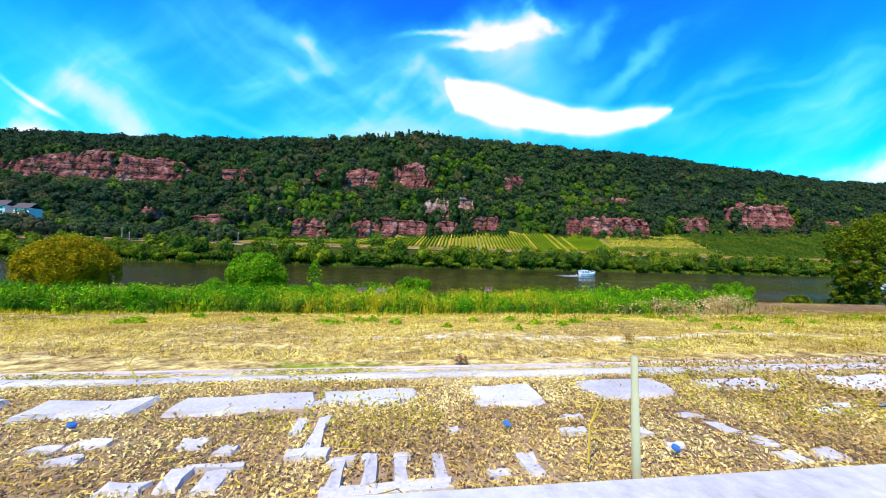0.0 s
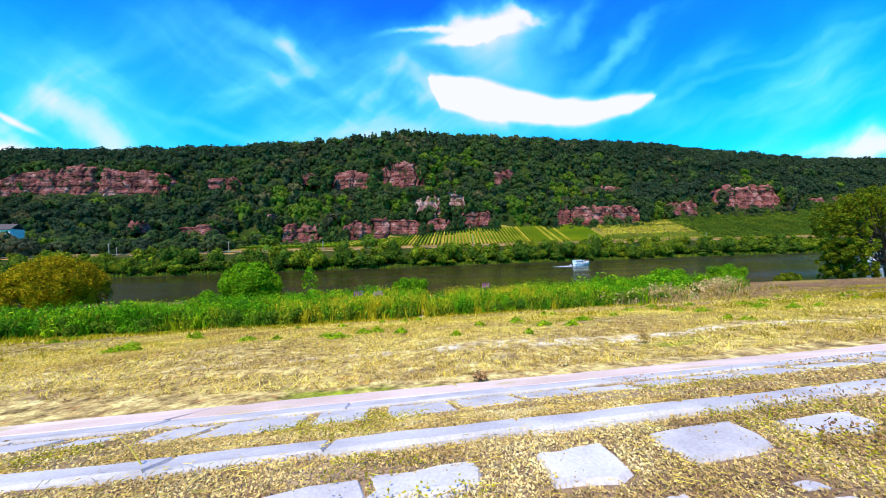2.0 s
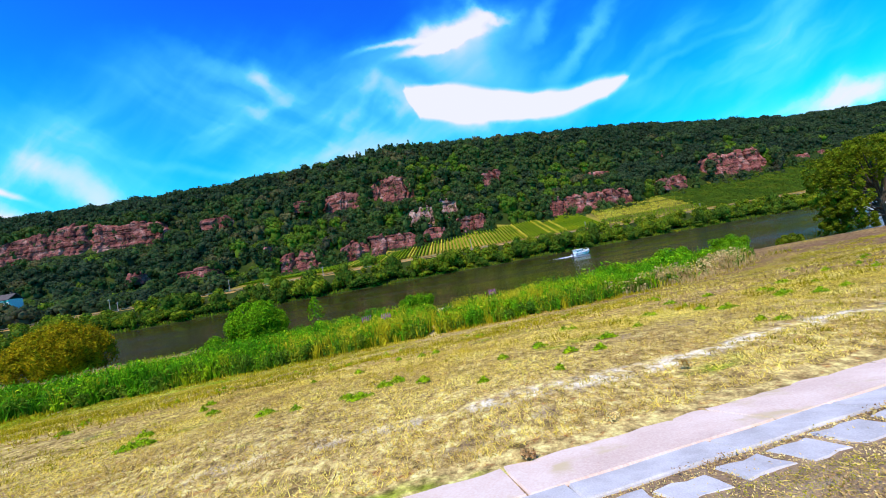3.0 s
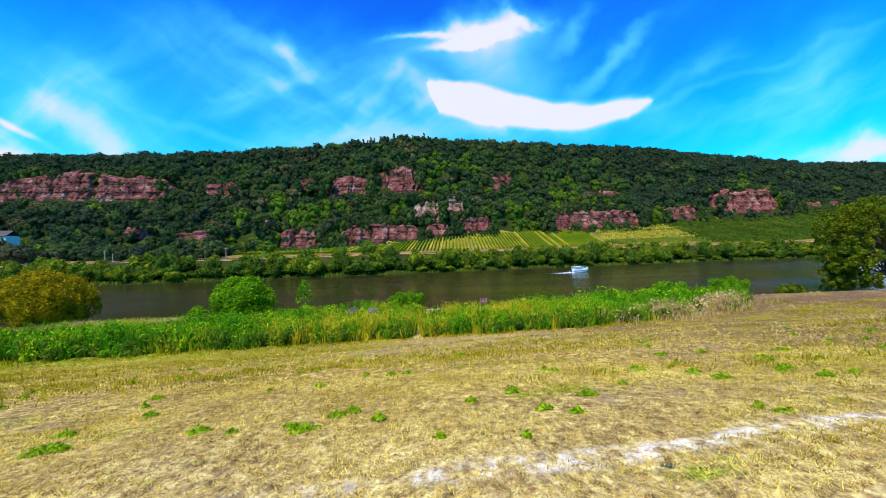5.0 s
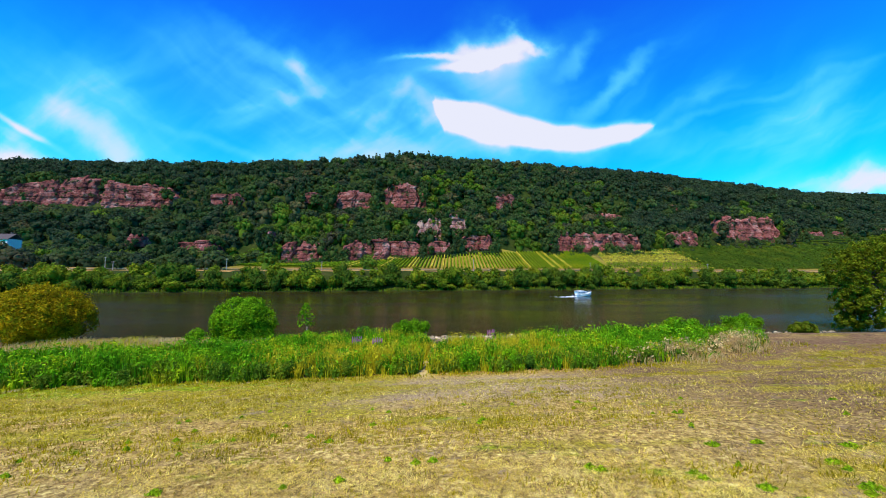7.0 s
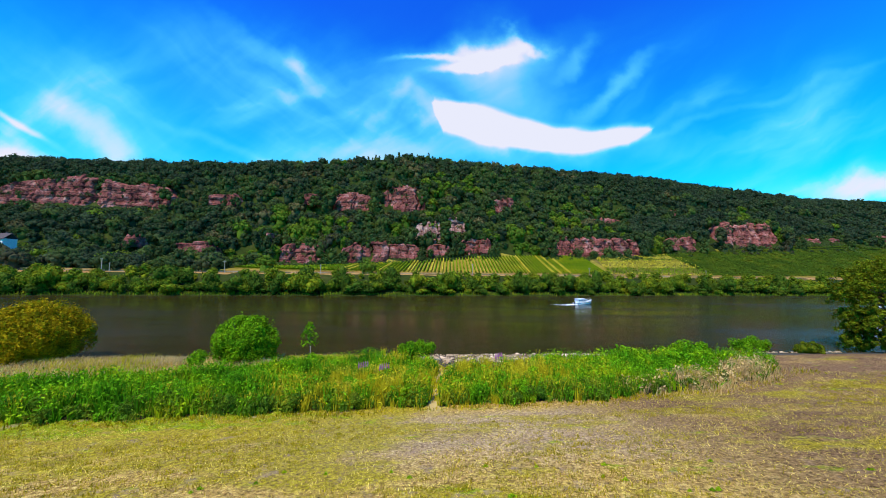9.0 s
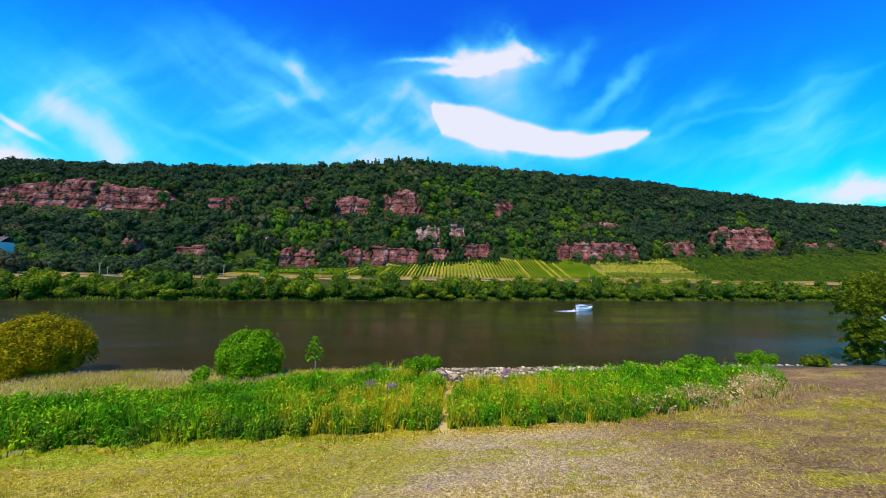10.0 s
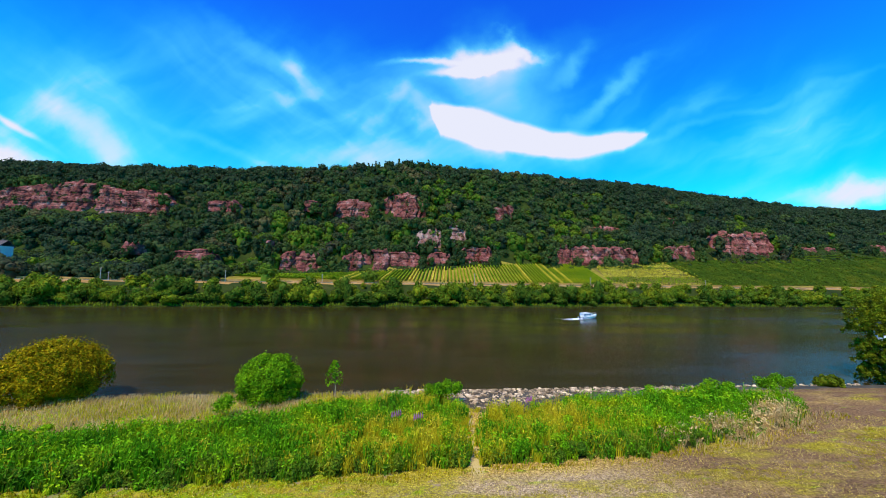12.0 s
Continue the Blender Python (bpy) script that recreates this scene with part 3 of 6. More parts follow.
def land(x, y):
    """Height of the ground; x, y: arrays or numbers."""
    x, y = np.asarray(x, float), np.asarray(y, float)
    ny = y - np.where(y > 30, (0.05 * np.clip(x, -60, 80)) * np.clip((y - 30) / 10, 0, 1), 0)
    v = (y - 0.9) * math.cos(ROW) - np.clip(x, -50, 50) * math.sin(ROW)
    mix = np.clip((y - 22) / 8, 0, 1)
    near = np.interp(v, SLOPE_V, SLOPE_Z) * (1 - mix) + np.interp(ny, NEAR_Y, NEAR_Z) * mix
    near = near + np.interp(y, [26, 31, 38, 42], [0, 1, 1, 0]) * np.interp(x, [24, 30, 60], [0, 0.45, 0.6])
    d = y - shore(x)
    far = np.interp(d, HILL_D, HILL_Z)
    foot = np.interp(x, FOOT_X, FOOT_Z)
    top = (np.interp(x, RIDGE_X, RIDGE_Z) - foot) / 98
    far = np.where(far > 26, foot + (far - 26) * top, np.where(far > 11, 11 + (far - 11) * (foot - 11) / 15, far))
    return np.where(y < 100, near, far)


def belt_front(x):
    return np.interp(x, [-70, -30, -22, -13.5, -7, -2, 4.8, 10.8, 15, 22, 27.3, 32], [21.5, 22.6, 22.95, 23.95, 24.6, 25.1, 25.85, 26.5, 27.9, 29.5, 31.5, 33.5]) + 0.22 * np.sin(x * 1.1) + 0.15 * np.sin(x * 2.7 + 1)


def belt_back(x):
    return np.interp(x, [-70, -36, -28, -23, -18, -15, -10, -5, -2.5, 0, 5, 9, 13, 18, 25, 32], [29.5, 29.6, 31.2, 32.4, 33.4, 36.0, 37.0, 37.8, 36.4, 34.2, 34.6, 36.2, 37.4, 38.0, 38.0, 37.2])


def in_path(x, y):
    """The trodden gap that leads through the growth to the stones."""
    mid = np.interp(y, [24, 27, 30, 33, 37], [-1.5, -1.3, -1.2, -0.4, 0.6])
    mid = mid + 0.14 * np.sin(y * 1.9) + 0.08 * np.sin(y * 4.3 + 1)
    return np.abs(x - mid) < np.interp(y, [24, 27, 30, 33, 37], [0.55, 0.42, 0.55, 0.9, 1.3])


def belt(x, y):
    f, b = belt_front(x), belt_back(x)
    inside = np.clip((y - f) / 0.5, 0, 1) * np.clip((b - y) / 1.2, 0, 1) * (x < 31)
    return inside * ~in_path(x, y)


def ground_sheet():
    xs = np.concatenate([-np.geomspace(1600, 40, 44), np.arange(-38, -8, 0.6), np.arange(-8, 8, 0.2), np.arange(8, 40, 0.6), np.geomspace(40, 1900, 50)])
    ys = np.concatenate([-np.geomspace(400, 4, 16), np.arange(-3, 13, 0.2), np.arange(13, 48, 0.5), np.arange(48, 130, 6), np.arange(130, 430, 4), np.geomspace(430, 2600, 18)])
    gx, gy = np.meshgrid(xs, ys)
    z = land(gx, gy)
    r = rng(3)
    rough = np.where(gy < 100, np.where(gy > 14, 0.012, 0.004), 0.0) * (np.abs(gx) < 60)
    z = z + r.normal(size=z.shape) * rough
    bumps = np.sin(gx * 1.7 + 2 * np.sin(gy * 0.6)) * np.cos(gy * 1.3 + np.sin(gx * 0.8)) * 0.03 * ((gy > 3.6) & (gy < 40))
    hills = np.where(gy > 130, np.sin(gx * 0.045 + 1.3) * np.cos(gy * 0.05) * 3.0 * np.clip((gy - shore(gx) - 100) / 40, 0, 1), 0)
    verts = np.stack([gx, gy, z + bumps + hills], -1).reshape(-1, 3)
    w = len(xs)
    i = (np.arange(len(ys) - 1)[:, None] * w + np.arange(w - 1)).ravel()
    faces = np.stack([i, i + 1, i + w + 1, i + w], 1)
    c = verts[faces].mean(1)
    d = c[:, 1] - shore(c[:, 0])
    index = np.zeros(len(faces), int)
    index[(c[:, 1] > near_shore(c[:, 0]) - 2.2) & (c[:, 1] < 100)] = 1
    index[(c[:, 0] > -2.5) & (c[:, 0] < 26) & (c[:, 1] > belt_back(c[:, 0]) + 0.6) & (c[:, 1] < 100)] = 1
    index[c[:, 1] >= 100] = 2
    index[(d > 40) & (d < 92) & (c[:, 0] > -118) & (c[:, 0] < 520)] = 3
    index[(d > 26) & (d < 38) & (c[:, 1] > 100)] = 4
    index[(d > 42) & (d < 92) & (c[:, 0] > 114 + 0.28 * (d - 43)) & (c[:, 0] < 196 + 0.1 * (d - 43))] = 6
    pave = (c[:, 1] < 2.6 + 0.146 * c[:, 0]) & (c[:, 1] > -4) & (np.abs(c[:, 0]) < 12)
    index[pave] = 5
    # the belt stands on ground painted dark for the shade among the stems
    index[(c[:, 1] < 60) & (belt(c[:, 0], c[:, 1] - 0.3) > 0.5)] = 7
    me = mesh_of("ground", verts, faces, [MEADOW, MUD, HILLSOIL, VINESOIL, BALLAST, SOIL, VINETAN, REEDFLOOR], index, True)
    return tagged(new("ground", me), "sunburnt riverside meadow rising to a wooded hillside", "ground", kind="structure")


ground_sheet()
wx, wy = np.meshgrid(np.array([-1600, -300, -60, 60, 300, 1900.0]), np.array([36, 60, 120, 180, 480.0]))
wi = (np.arange(4)[:, None] * 6 + np.arange(5)).ravel()
tagged(new("river", mesh_of("river", np.stack([wx, wy, 0 * wx], -1).reshape(-1, 3), np.stack([wi, wi + 1, wi + 7, wi + 6], 1), WATER)), "dark olive river with small ripples", "river", kind="structure")


# ---- cliffs ----
CLIFFS = []


def cliff(x0, x1, z0, z1, y, seed, material=ROCK, tilt=0.10, ragged=0.26):
    """A rock face broken by upright joints and level beds into angular blocks, its back sunk into the hillside."""
    r = rng(seed)
    w, h = x1 - x0, z1 - z0
    nu, nv = int(np.clip(w / 0.55, 18, 190)), int(np.clip(h / 0.5, 16, 64))
    u, v = np.meshgrid(np.linspace(0, 1, nu), np.linspace(0, 1, nv))
    k = np.linspace(0, 1, nu)
    steps = np.sort(r.uniform(0, 1, max(3, int(w / 4))))
    cell = np.searchsorted(steps, k)
    wave = sum(r.normal() * np.sin(k * f * w / 16 + r.uniform(0, 6)) / f ** 0.7 for f in (1, 2, 3.3)) * 0.4
    top = 1 - ragged * (0.5 + 0.5 * np.clip(wave, -1, 1)) - 0.6 * ragged * r.uniform(0, 1, len(steps) + 1)[cell] - 0.45 * np.abs(2 * k - 1) ** 6
    foot = 0.06 * np.clip(sum(r.normal() * np.sin(k * f * w / 16 + r.uniform(0, 6)) for f in (1, 2.3)) * 0.5, -1, 1) - 0.14
    x = x0 + u * w
    z = z0 + (foot[None] + v * (top - foot)[None]) * h

    def joints(gap, wander, depth, slant):
        """Upright slices at uneven gaps, each with its own depth and slant."""
        cuts = np.cumsum(r.uniform(0.5 * gap, 1.6 * gap, int((w + 12) / gap * 1.3) + 4)) + x0 - 6
        xx = x + wander * (np.sin(z * 0.35 + seed) + 0.5 * np.sin(z * 0.9 + 2 * seed))
        c = np.clip(np.searchsorted(cuts, xx), 1, len(cuts) - 1)
        lo, hi = cuts[c - 1], cuts[c]
        t = (xx - lo) / (hi - lo) - 0.5
        near = np.minimum(xx - lo, hi - xx)
        return depth * r.uniform(-1, 1, len(cuts))[c] + slant * r.uniform(-1, 1, len(cuts))[c] * t * (hi - lo), near

    big, gap_big = joints(11.0, 0.9, 1.9 * min(1.0, h / 14), 0.34)
    mid, gap_mid = joints(4.6, 0.8, 0.8, 0.34)
    zz = z + 0.5 * np.sin(x * 0.08 + seed)
    beds = r.uniform(1.6, 4.6, 40).cumsum() - 8 + z0
    bed = np.clip(np.searchsorted(beds, zz), 1, 39)
    seam = np.minimum(np.abs(zz - beds[bed]), np.abs(zz - beds[bed - 1]))
    ledge = r.uniform(-0.4, 0.4, 40)[bed]
    small = np.zeros_like(x)
    for b in np.unique(bed):
        on = bed == b
        cuts = np.sort(r.uniform(x0 - 4, x1 + 4, max(3, int((w + 8) / r.uniform(1.6, 3.4)))))
        small[on] = r.uniform(-0.55, 0.55, len(cuts) + 1)[np.searchsorted(cuts, x[on])]
    crag = np.array([noise.fractal((px * 0.12 + seed * 7.3, 0.0, pz * 0.16), 0.9, 2.1, 4) for px, pz in zip(x.ravel(), z.ravel())]).reshape(x.shape)
    out = big + mid + ledge + small + 1.2 * crag - 1.0 * np.exp(-(gap_big / 0.7) ** 2) - 0.5 * np.exp(-(gap_mid / 0.35) ** 2) - 0.35 * np.exp(-(seam / 0.3) ** 2)
    base = y + 0.14 * (x - (x0 + x1) / 2) + (z - z0) * tilt * 2.0
    edge = np.clip(np.minimum(u, 1 - u) * w / 2.5, 0, 1)
    yy = base - out * edge + (1 - edge) * 5
    rim = np.clip((v - 0.93) / 0.07, 0, 1)
    yy = yy + rim * 2.5
    front = np.stack([x, yy, z], -1).reshape(-1, 3)
    back = front + np.array([0, 9.0, -1.0])
    i = (np.arange(nv - 1)[:, None] * nu + np.arange(nu - 1)).ravel()
    f = np.stack([i, i + 1, i + nu + 1, i + nu], 1)
    t = (nv - 1) * nu + np.arange(nu - 1)
    n = len(front)
    lid = np.stack([t, t + 1, t + 1 + n, t + n], 1)
    s = np.arange(nv - 1) * nu
    left = np.stack([s + nu, s, s + n, s + nu + n], 1)
    s2 = s + nu - 1
    right = np.stack([s2, s2 + nu, s2 + nu + n, s2 + n], 1)
    me = mesh_of("cliff", np.concatenate([front, back]), np.concatenate([f, lid, left, right]), material)
    CLIFFS.append((x0, x1, z0, z1, y))
    return new("cliff", me)


RED = "weathered red sandstone cliff in the wooded hillside"
PALE = "pale cracked sandstone crag among trees"
for spec in (
    (-111, -78, 15, 36, 244, 1), (-69, -9, 18, 38, 252, 2), (-8, 13, 22, 36, 258, 3), (17, 45, 25, 43, 261, 4),
    (87, 172, 28, 46, 273, 5), (197, 230, 34, 49, 289, 6), (251, 320, 36, 67, 301, 7), (337, 398, 38, 52, 316, 8), (440, 475, 42, 58, 331, 9),
    (-171, -145, 18, 33, 226, 10), (-201, -191, 27, 36, 223, 11),
):
    tagged(cliff(*spec), RED, "cliff", "lower rock band")
for spec in (
    (-366, -306, 56, 76, 261, 12), (-324, -206, 58, 88, 265, 13), (-183, -159, 65, 76, 279, 14), (-111, -97, 68, 80, 284, 15), (-88, -53, 65, 83, 289, 16),
    (-49, -9, 62, 96, 292, 17), (50, 74, 67, 86, 305, 18), (228, 241, 69, 80, 332, 19), (147, 176, 57, 67, 312, 20), (-121, -115, 28, 42, 243, 22),
):
    tagged(cliff(*spec), RED, "cliff", "upper rock band")
tagged(cliff(-17, 6, 37, 58, 265, 21, PALEROCK, 0.2), PALE, "crag", "pale crags")
tagged(cliff(8, 26, 40, 60, 267, 23, PALEROCK, 0.2), PALE, "crag", "pale crags")


# ---- forest on the far hillside ----
def tree_proto(seed, r_=6.0, h=5.0, n=250, leaf=1.0, lumps=8, core=0.72):
    """A broad domed crown: lumps over the upper half, each with its own skin of leaf sprays."""
    r = rng(seed)
    a = np.arange(lumps) * 2.4 + r.uniform(0, 0.6, lumps)
    rise = np.sqrt(np.linspace(0.02, 0.98, lumps)) * 1.25
    mid = np.stack([np.cos(a) * np.sin(rise), np.sin(a) * np.sin(rise), np.cos(rise)], 1) * (r_, r_, h) * r.uniform(0.52, 0.70, (lumps, 1))
    rad = r.uniform(0.34, 0.46, lumps) * r_
    pick = r.integers(0, lumps, n)
    out = unit(r.normal(size=(n, 3)) + (0, 0, 0.5))
    c = mid[pick] + out * (rad[pick] * r.uniform(0.82, 1.08, n))[:, None]
    deep = (((c[:, None] - mid[None]) ** 2).sum(-1) / rad[None] ** 2).min(1) < 0.62
    v, f = leaves(c[~deep], out[~deep], leaf, r, 0.42, 1.4)
    cv, cf = [], []
    for k, (m, q) in enumerate(zip(mid, rad)):
        cv.append(ICO1[0] * (1 + 0.12 * r.normal(size=(12, 1))) * q * core + m)
        cf.append(ICO1[1] + 12 * k)
    skirt = ICO1[0] * (r_ * 0.62, r_ * 0.62, h * 0.75) + (0, 0, -h * 0.25)
    cv.append(skirt), cf.append(ICO1[1] + 12 * lumps)
    cv, cf = np.concatenate(cv), np.concatenate(cf)
    return np.concatenate([v, cv]) + (0, 0, h * 0.52), [f, cf + len(v)]


def spruce_proto(seed):
    r = rng(seed)
    k = 110
    z = r.uniform(0, 1, k) ** 1.3
    a = r.uniform(0, 2 * math.pi, k)
    rad = 3.0 * (1 - z) * r.uniform(0.6, 1.1, k) + 0.5
    c = np.stack([np.cos(a) * rad, np.sin(a) * rad, z * 11.0], 1)
    v, f = leaves(c, np.stack([np.cos(a), np.sin(a), 0.6 + 0 * a], 1), 1.1, r, 0.4)
    w = ICO1[0] * (1.8, 1.8, 4.6) + (0, 0, 4.2)
    return np.concatenate([v, w]), [f, ICO1[1] + len(v)]


TREES = [tree_proto(100 + k) for k in range(6)] + [tree_proto(120 + k, 4.9, 5.6, 230, 0.95, 7) for k in range(3)]
SMALL = [tree_proto(130 + k, 6.0, 5.8, 130, 1.35, 5, 0.62) for k in range(4)]
SPRUCES = [spruce_proto(140 + k) for k in range(3)]


def vineyard_at(x, d):
    """Whether vines grow here, on the slope below the lower rocks."""
    foot = np.interp(x, [-125, -60, 60, 400, 520], [44, 41, 40, 40, 70])
    head = np.interp(x, [-125, -60, 20, 100, 260, 400, 520], [78, 88, 90, 91, 93, 97, 90])
    return (x > -122) & (x < 520) & (d > foot) & (d < head)


def forest():
    r = rng(7)
    step = 7.3
    xs, ds = np.meshgrid(np.arange(-470, 760, step), np.arange(41, 214, step * 0.82))
    xs, ds = (xs + r.uniform(-2.6, 2.6, xs.shape)).ravel(), (ds + r.uniform(-2.4, 2.4, ds.shape)).ravel()
    ys = shore(xs) + ds
    zs = land(xs, ys)
    keep = ~vineyard_at(xs, ds + 2) & ~vineyard_at(xs, ds - 1)
    keep &= ~((xs > -268) & (xs < -247.5) & (ys > 176) & (ys < 212))
    keep &= (xs / ys > -1.42) & (xs / ys < 1.45) & (ds < 207)
    s = 0.66 + 0.62 * r.uniform(0, 1, len(xs)) ** 1.4
    s = np.where((r.uniform(size=len(s)) < 0.14) & (ds < 180), s * 1.22, s)
    s = np.where(ds > 180, 1.02 + 0.5 * (s - 0.82), s)
    # nothing stands before the open faces of the rocks but what stays below their feet
    for x0, x1, z0, z1, y in CLIFFS:
        cy = y + 0.14 * (xs - (x0 + x1) / 2)
        near = (xs > x0 - 1) & (xs < x1 + 1) & (ys < cy + 7) & (ys > cy - 34) & (zs < z1 - 0.5)
        room = (z0 + 0.6 - zs) / 10.0
        s = np.where(near, np.minimum(s, room), s)
        keep &= ~(near & (room < 0.28) & (r.uniform(size=len(xs)) < 0.96))
        s = np.where(near & (room < 0.28), 0.4, s)
    xs, ys, zs, ds, s = xs[keep], ys[keep], zs[keep], ds[keep], s[keep]
    spruce = ((xs > -75) & (xs < 15) & (ds > 182) & (r.uniform(size=len(xs)) < 0.4) & (r.uniform(size=len(xs)) < 0.8)) | (r.uniform(size=len(xs)) < 0.004)
    rows = np.stack([xs, ys, zs - 0.8, s], 1)
    # kinds that mingle in drifts: dark dimmed crowns, fresh limes low on the slope, dull olive crowns
    drift = patchy(xs, ys, 0.045, 170) + 0.22 * r.normal(size=len(xs))
    # limes thin out sideways, so leaf colour carries the brighter middle
    lime = ~spruce & (drift > np.interp(ds, [40, 110, 150, 190], [0.66, 0.66, 0.86, 1.15]) + np.interp(xs, [-260, -150, -90, 40, 120, 220], [0.22, 0.10, -0.06, -0.06, 0.06, 0.25]))
    # darker crowns paint the light fall-off at both sides and along the ridge
    dimmed = ~spruce & ~lime & (r.uniform(size=len(xs)) < np.interp(xs, [-300, -170, -110, 120, 190], [0.75, 0.6, 0.15, 0.2, 0.85]) + np.interp(ds, [150, 185], [0, 0.35]))
    dull = ~spruce & ~lime & ~dimmed & (patchy(xs, ys, 0.03, 171) + 0.25 * r.normal(size=len(xs)) > 0.84)
    for name, on, material, label in (("oak_wood", dimmed, FORESTDARK, "dark bluish green crowns, light fall-off put into their colour"), ("forest", ~spruce & ~lime & ~dull & ~dimmed, FOREST, "dense dark green broadleaf forest on the hillside"), ("lime_wood", lime, FORESTLIGHT, "fresh green crowns among the darker forest"), ("dull_wood", dull, FORESTDULL, "dull olive brown crowns in the forest")):
        v, f = scattered(TREES, rows[on], r)
        tagged(new(name, mesh_of(name, v, f, material, smooth=True)), label, "forest", kind="stuff")
    v, f = scattered(SPRUCES, rows[spruce] * (1, 1, 1, 0) + (0, 0, 0, 0.92), r)
    tagged(new("spruce_wood", mesh_of("spruce_wood", v, f, CONIFER)), "dark spruces standing up from the ridge", "spruces", kind="stuff")
    # undergrowth clinging to the rocks
    rows = []
    for x0, x1, z0, z1, y in CLIFFS:
        for _ in range(int((x1 - x0) * 0.20) + 2):
            x, t = r.uniform(x0, x1), r.uniform(0, 1)
            rows.append((x, y + 0.14 * (x - (x0 + x1) / 2) + (z1 - z0) * t * 0.22 - 1.0 + (2.5 if t > 0.9 else 0), z0 + (z1 - z0) * t * 0.86 - 1.0, r.uniform(0.10, 0.22)))
        tall = min(1.0, (z1 - z0) / 18)
        for x in np.arange(x0 - 3, x1 + 3, 3.1) + r.uniform(-1.4, 1.4, len(np.arange(x0 - 3, x1 + 3, 3.1))):
            cy = y + 0.14 * (x - (x0 + x1) / 2)
            end = min(abs(x - x0), abs(x - x1)) < 3.5
            # trees crowding the brink, before the foot, and at both ends
            rows.append((x, cy + (z1 - z0) * 0.2 + r.uniform(0.0, 3.0), z1 - (z1 - z0) * r.uniform(0.16, 0.42), r.uniform(0.38, 0.75) * tall))
            for _ in range(2):
                back = r.uniform(2.5, 13.0)
                g = float(land(x, cy - back))
                rows.append((x + r.uniform(-1.5, 1.5), cy - back, min(g, z0) - 0.8, min(r.uniform(0.16, 0.40), max(0.12, (z0 + 2.5 - g) / 10))))
            if r.uniform() < 0.20:
                rows.append((x, cy - 5.0, z0 - 2.0 - 0.1 * (z1 - z0), r.uniform(0.45, 0.95) * tall))
            if end:
                for _ in range(2):
                    rows.append((x + r.uniform(-1.5, 1.5), cy - 5.0, z0 - 2.5 + r.uniform(0, 0.5) * (z1 - z0), r.uniform(0.5, 0.85) * tall))
    # low scrub that hides the ground before the rocks
    px, py = [], []
    for x0, x1, z0, z1, y in CLIFFS:
        k = int((x1 - x0 + 12) * 26)
        gx = r.uniform(x0 - 6, x1 + 6, k)
        px.append(gx), py.append(y + 0.14 * (gx - (x0 + x1) / 2) - r.uniform(1.0, 30.0, k))
    px, py = np.concatenate(px), np.concatenate(py)
    ok = ~vineyard_at(px, py - shore(px) + 1)
    px, py = px[ok], py[ok]
    c = np.stack([px, py, land(px, py) + r.uniform(0.3, 2.6, len(px)) * (0.4 + patchy(px, py, 0.35, 173))], 1)
    v, f = leaves(c, np.tile((0.2, -0.5, 0.8), (len(px), 1)), 1.15, r, 0.6, 1.4)
    tagged(new("slope_scrub", mesh_of("slope_scrub", v, f, FOREST)), "low green scrub on the slope below the rocks", "scrub", kind="stuff")
    v, f = scattered(SMALL, np.array(rows), r)
    tagged(new("cliff_shrubs", mesh_of("cliff_shrubs", v, f, FOREST, smooth=True)), "green shrubs clinging to rock ledges", "shrubs", kind="stuff")


forest()


# ---- vineyard ----
def vine_row(x0, lo, hi, lean, r, gold):
    """One row of trellised vines running up the slope."""
    k = max(6, int((hi - lo) / 0.62))
    d = np.linspace(lo, hi, k) + r.uniform(-0.2, 0.2, k)
    x = x0 + lean * (d - lo)
    y = shore(x) + d
    z = land(x, y)
    c = np.stack([x + r.normal(size=k) * 0.10, y, z + r.uniform(0.6, 1.7, k)], 1)
    up = np.stack([r.choice([-1, 1], k) * 0.8, -0.5 + 0 * d, 0.5 + 0 * d], 1)
    v, f = leaves(c, up, 0.7, r, 0.4, 1.3)
    return hedge(np.stack([x, y, z], 1), 0.5, 1.5, v, f, r, gold)


def hedge(line, low, high, v, f, r, material):
    """The leaf wall along a trellis, with loose leaves over it."""
    k = len(line)
    across = unit(np.cross(np.gradient(line, axis=0), (0, 0, 1.0))) * 0.40
    wave = r.uniform(-0.2, 0.2, (k, 1)) * (0, 0, 1)
    ring = np.stack([line - across + (0, 0, low), line - across * 0.8 + (0, 0, high) + wave, line + across * 0.8 + (0, 0, high) + wave, line + across + (0, 0, low)], 1).reshape(-1, 3)
    o = (4 * np.arange(k - 1))[:, None]
    g = np.concatenate([o + [0, 4, 5, 1], o + [1, 5, 6, 2], o + [2, 6, 7, 3]])
    return mesh_of("vine_trellis", np.concatenate([ring, v]), np.concatenate([g, f + len(ring)]), material)


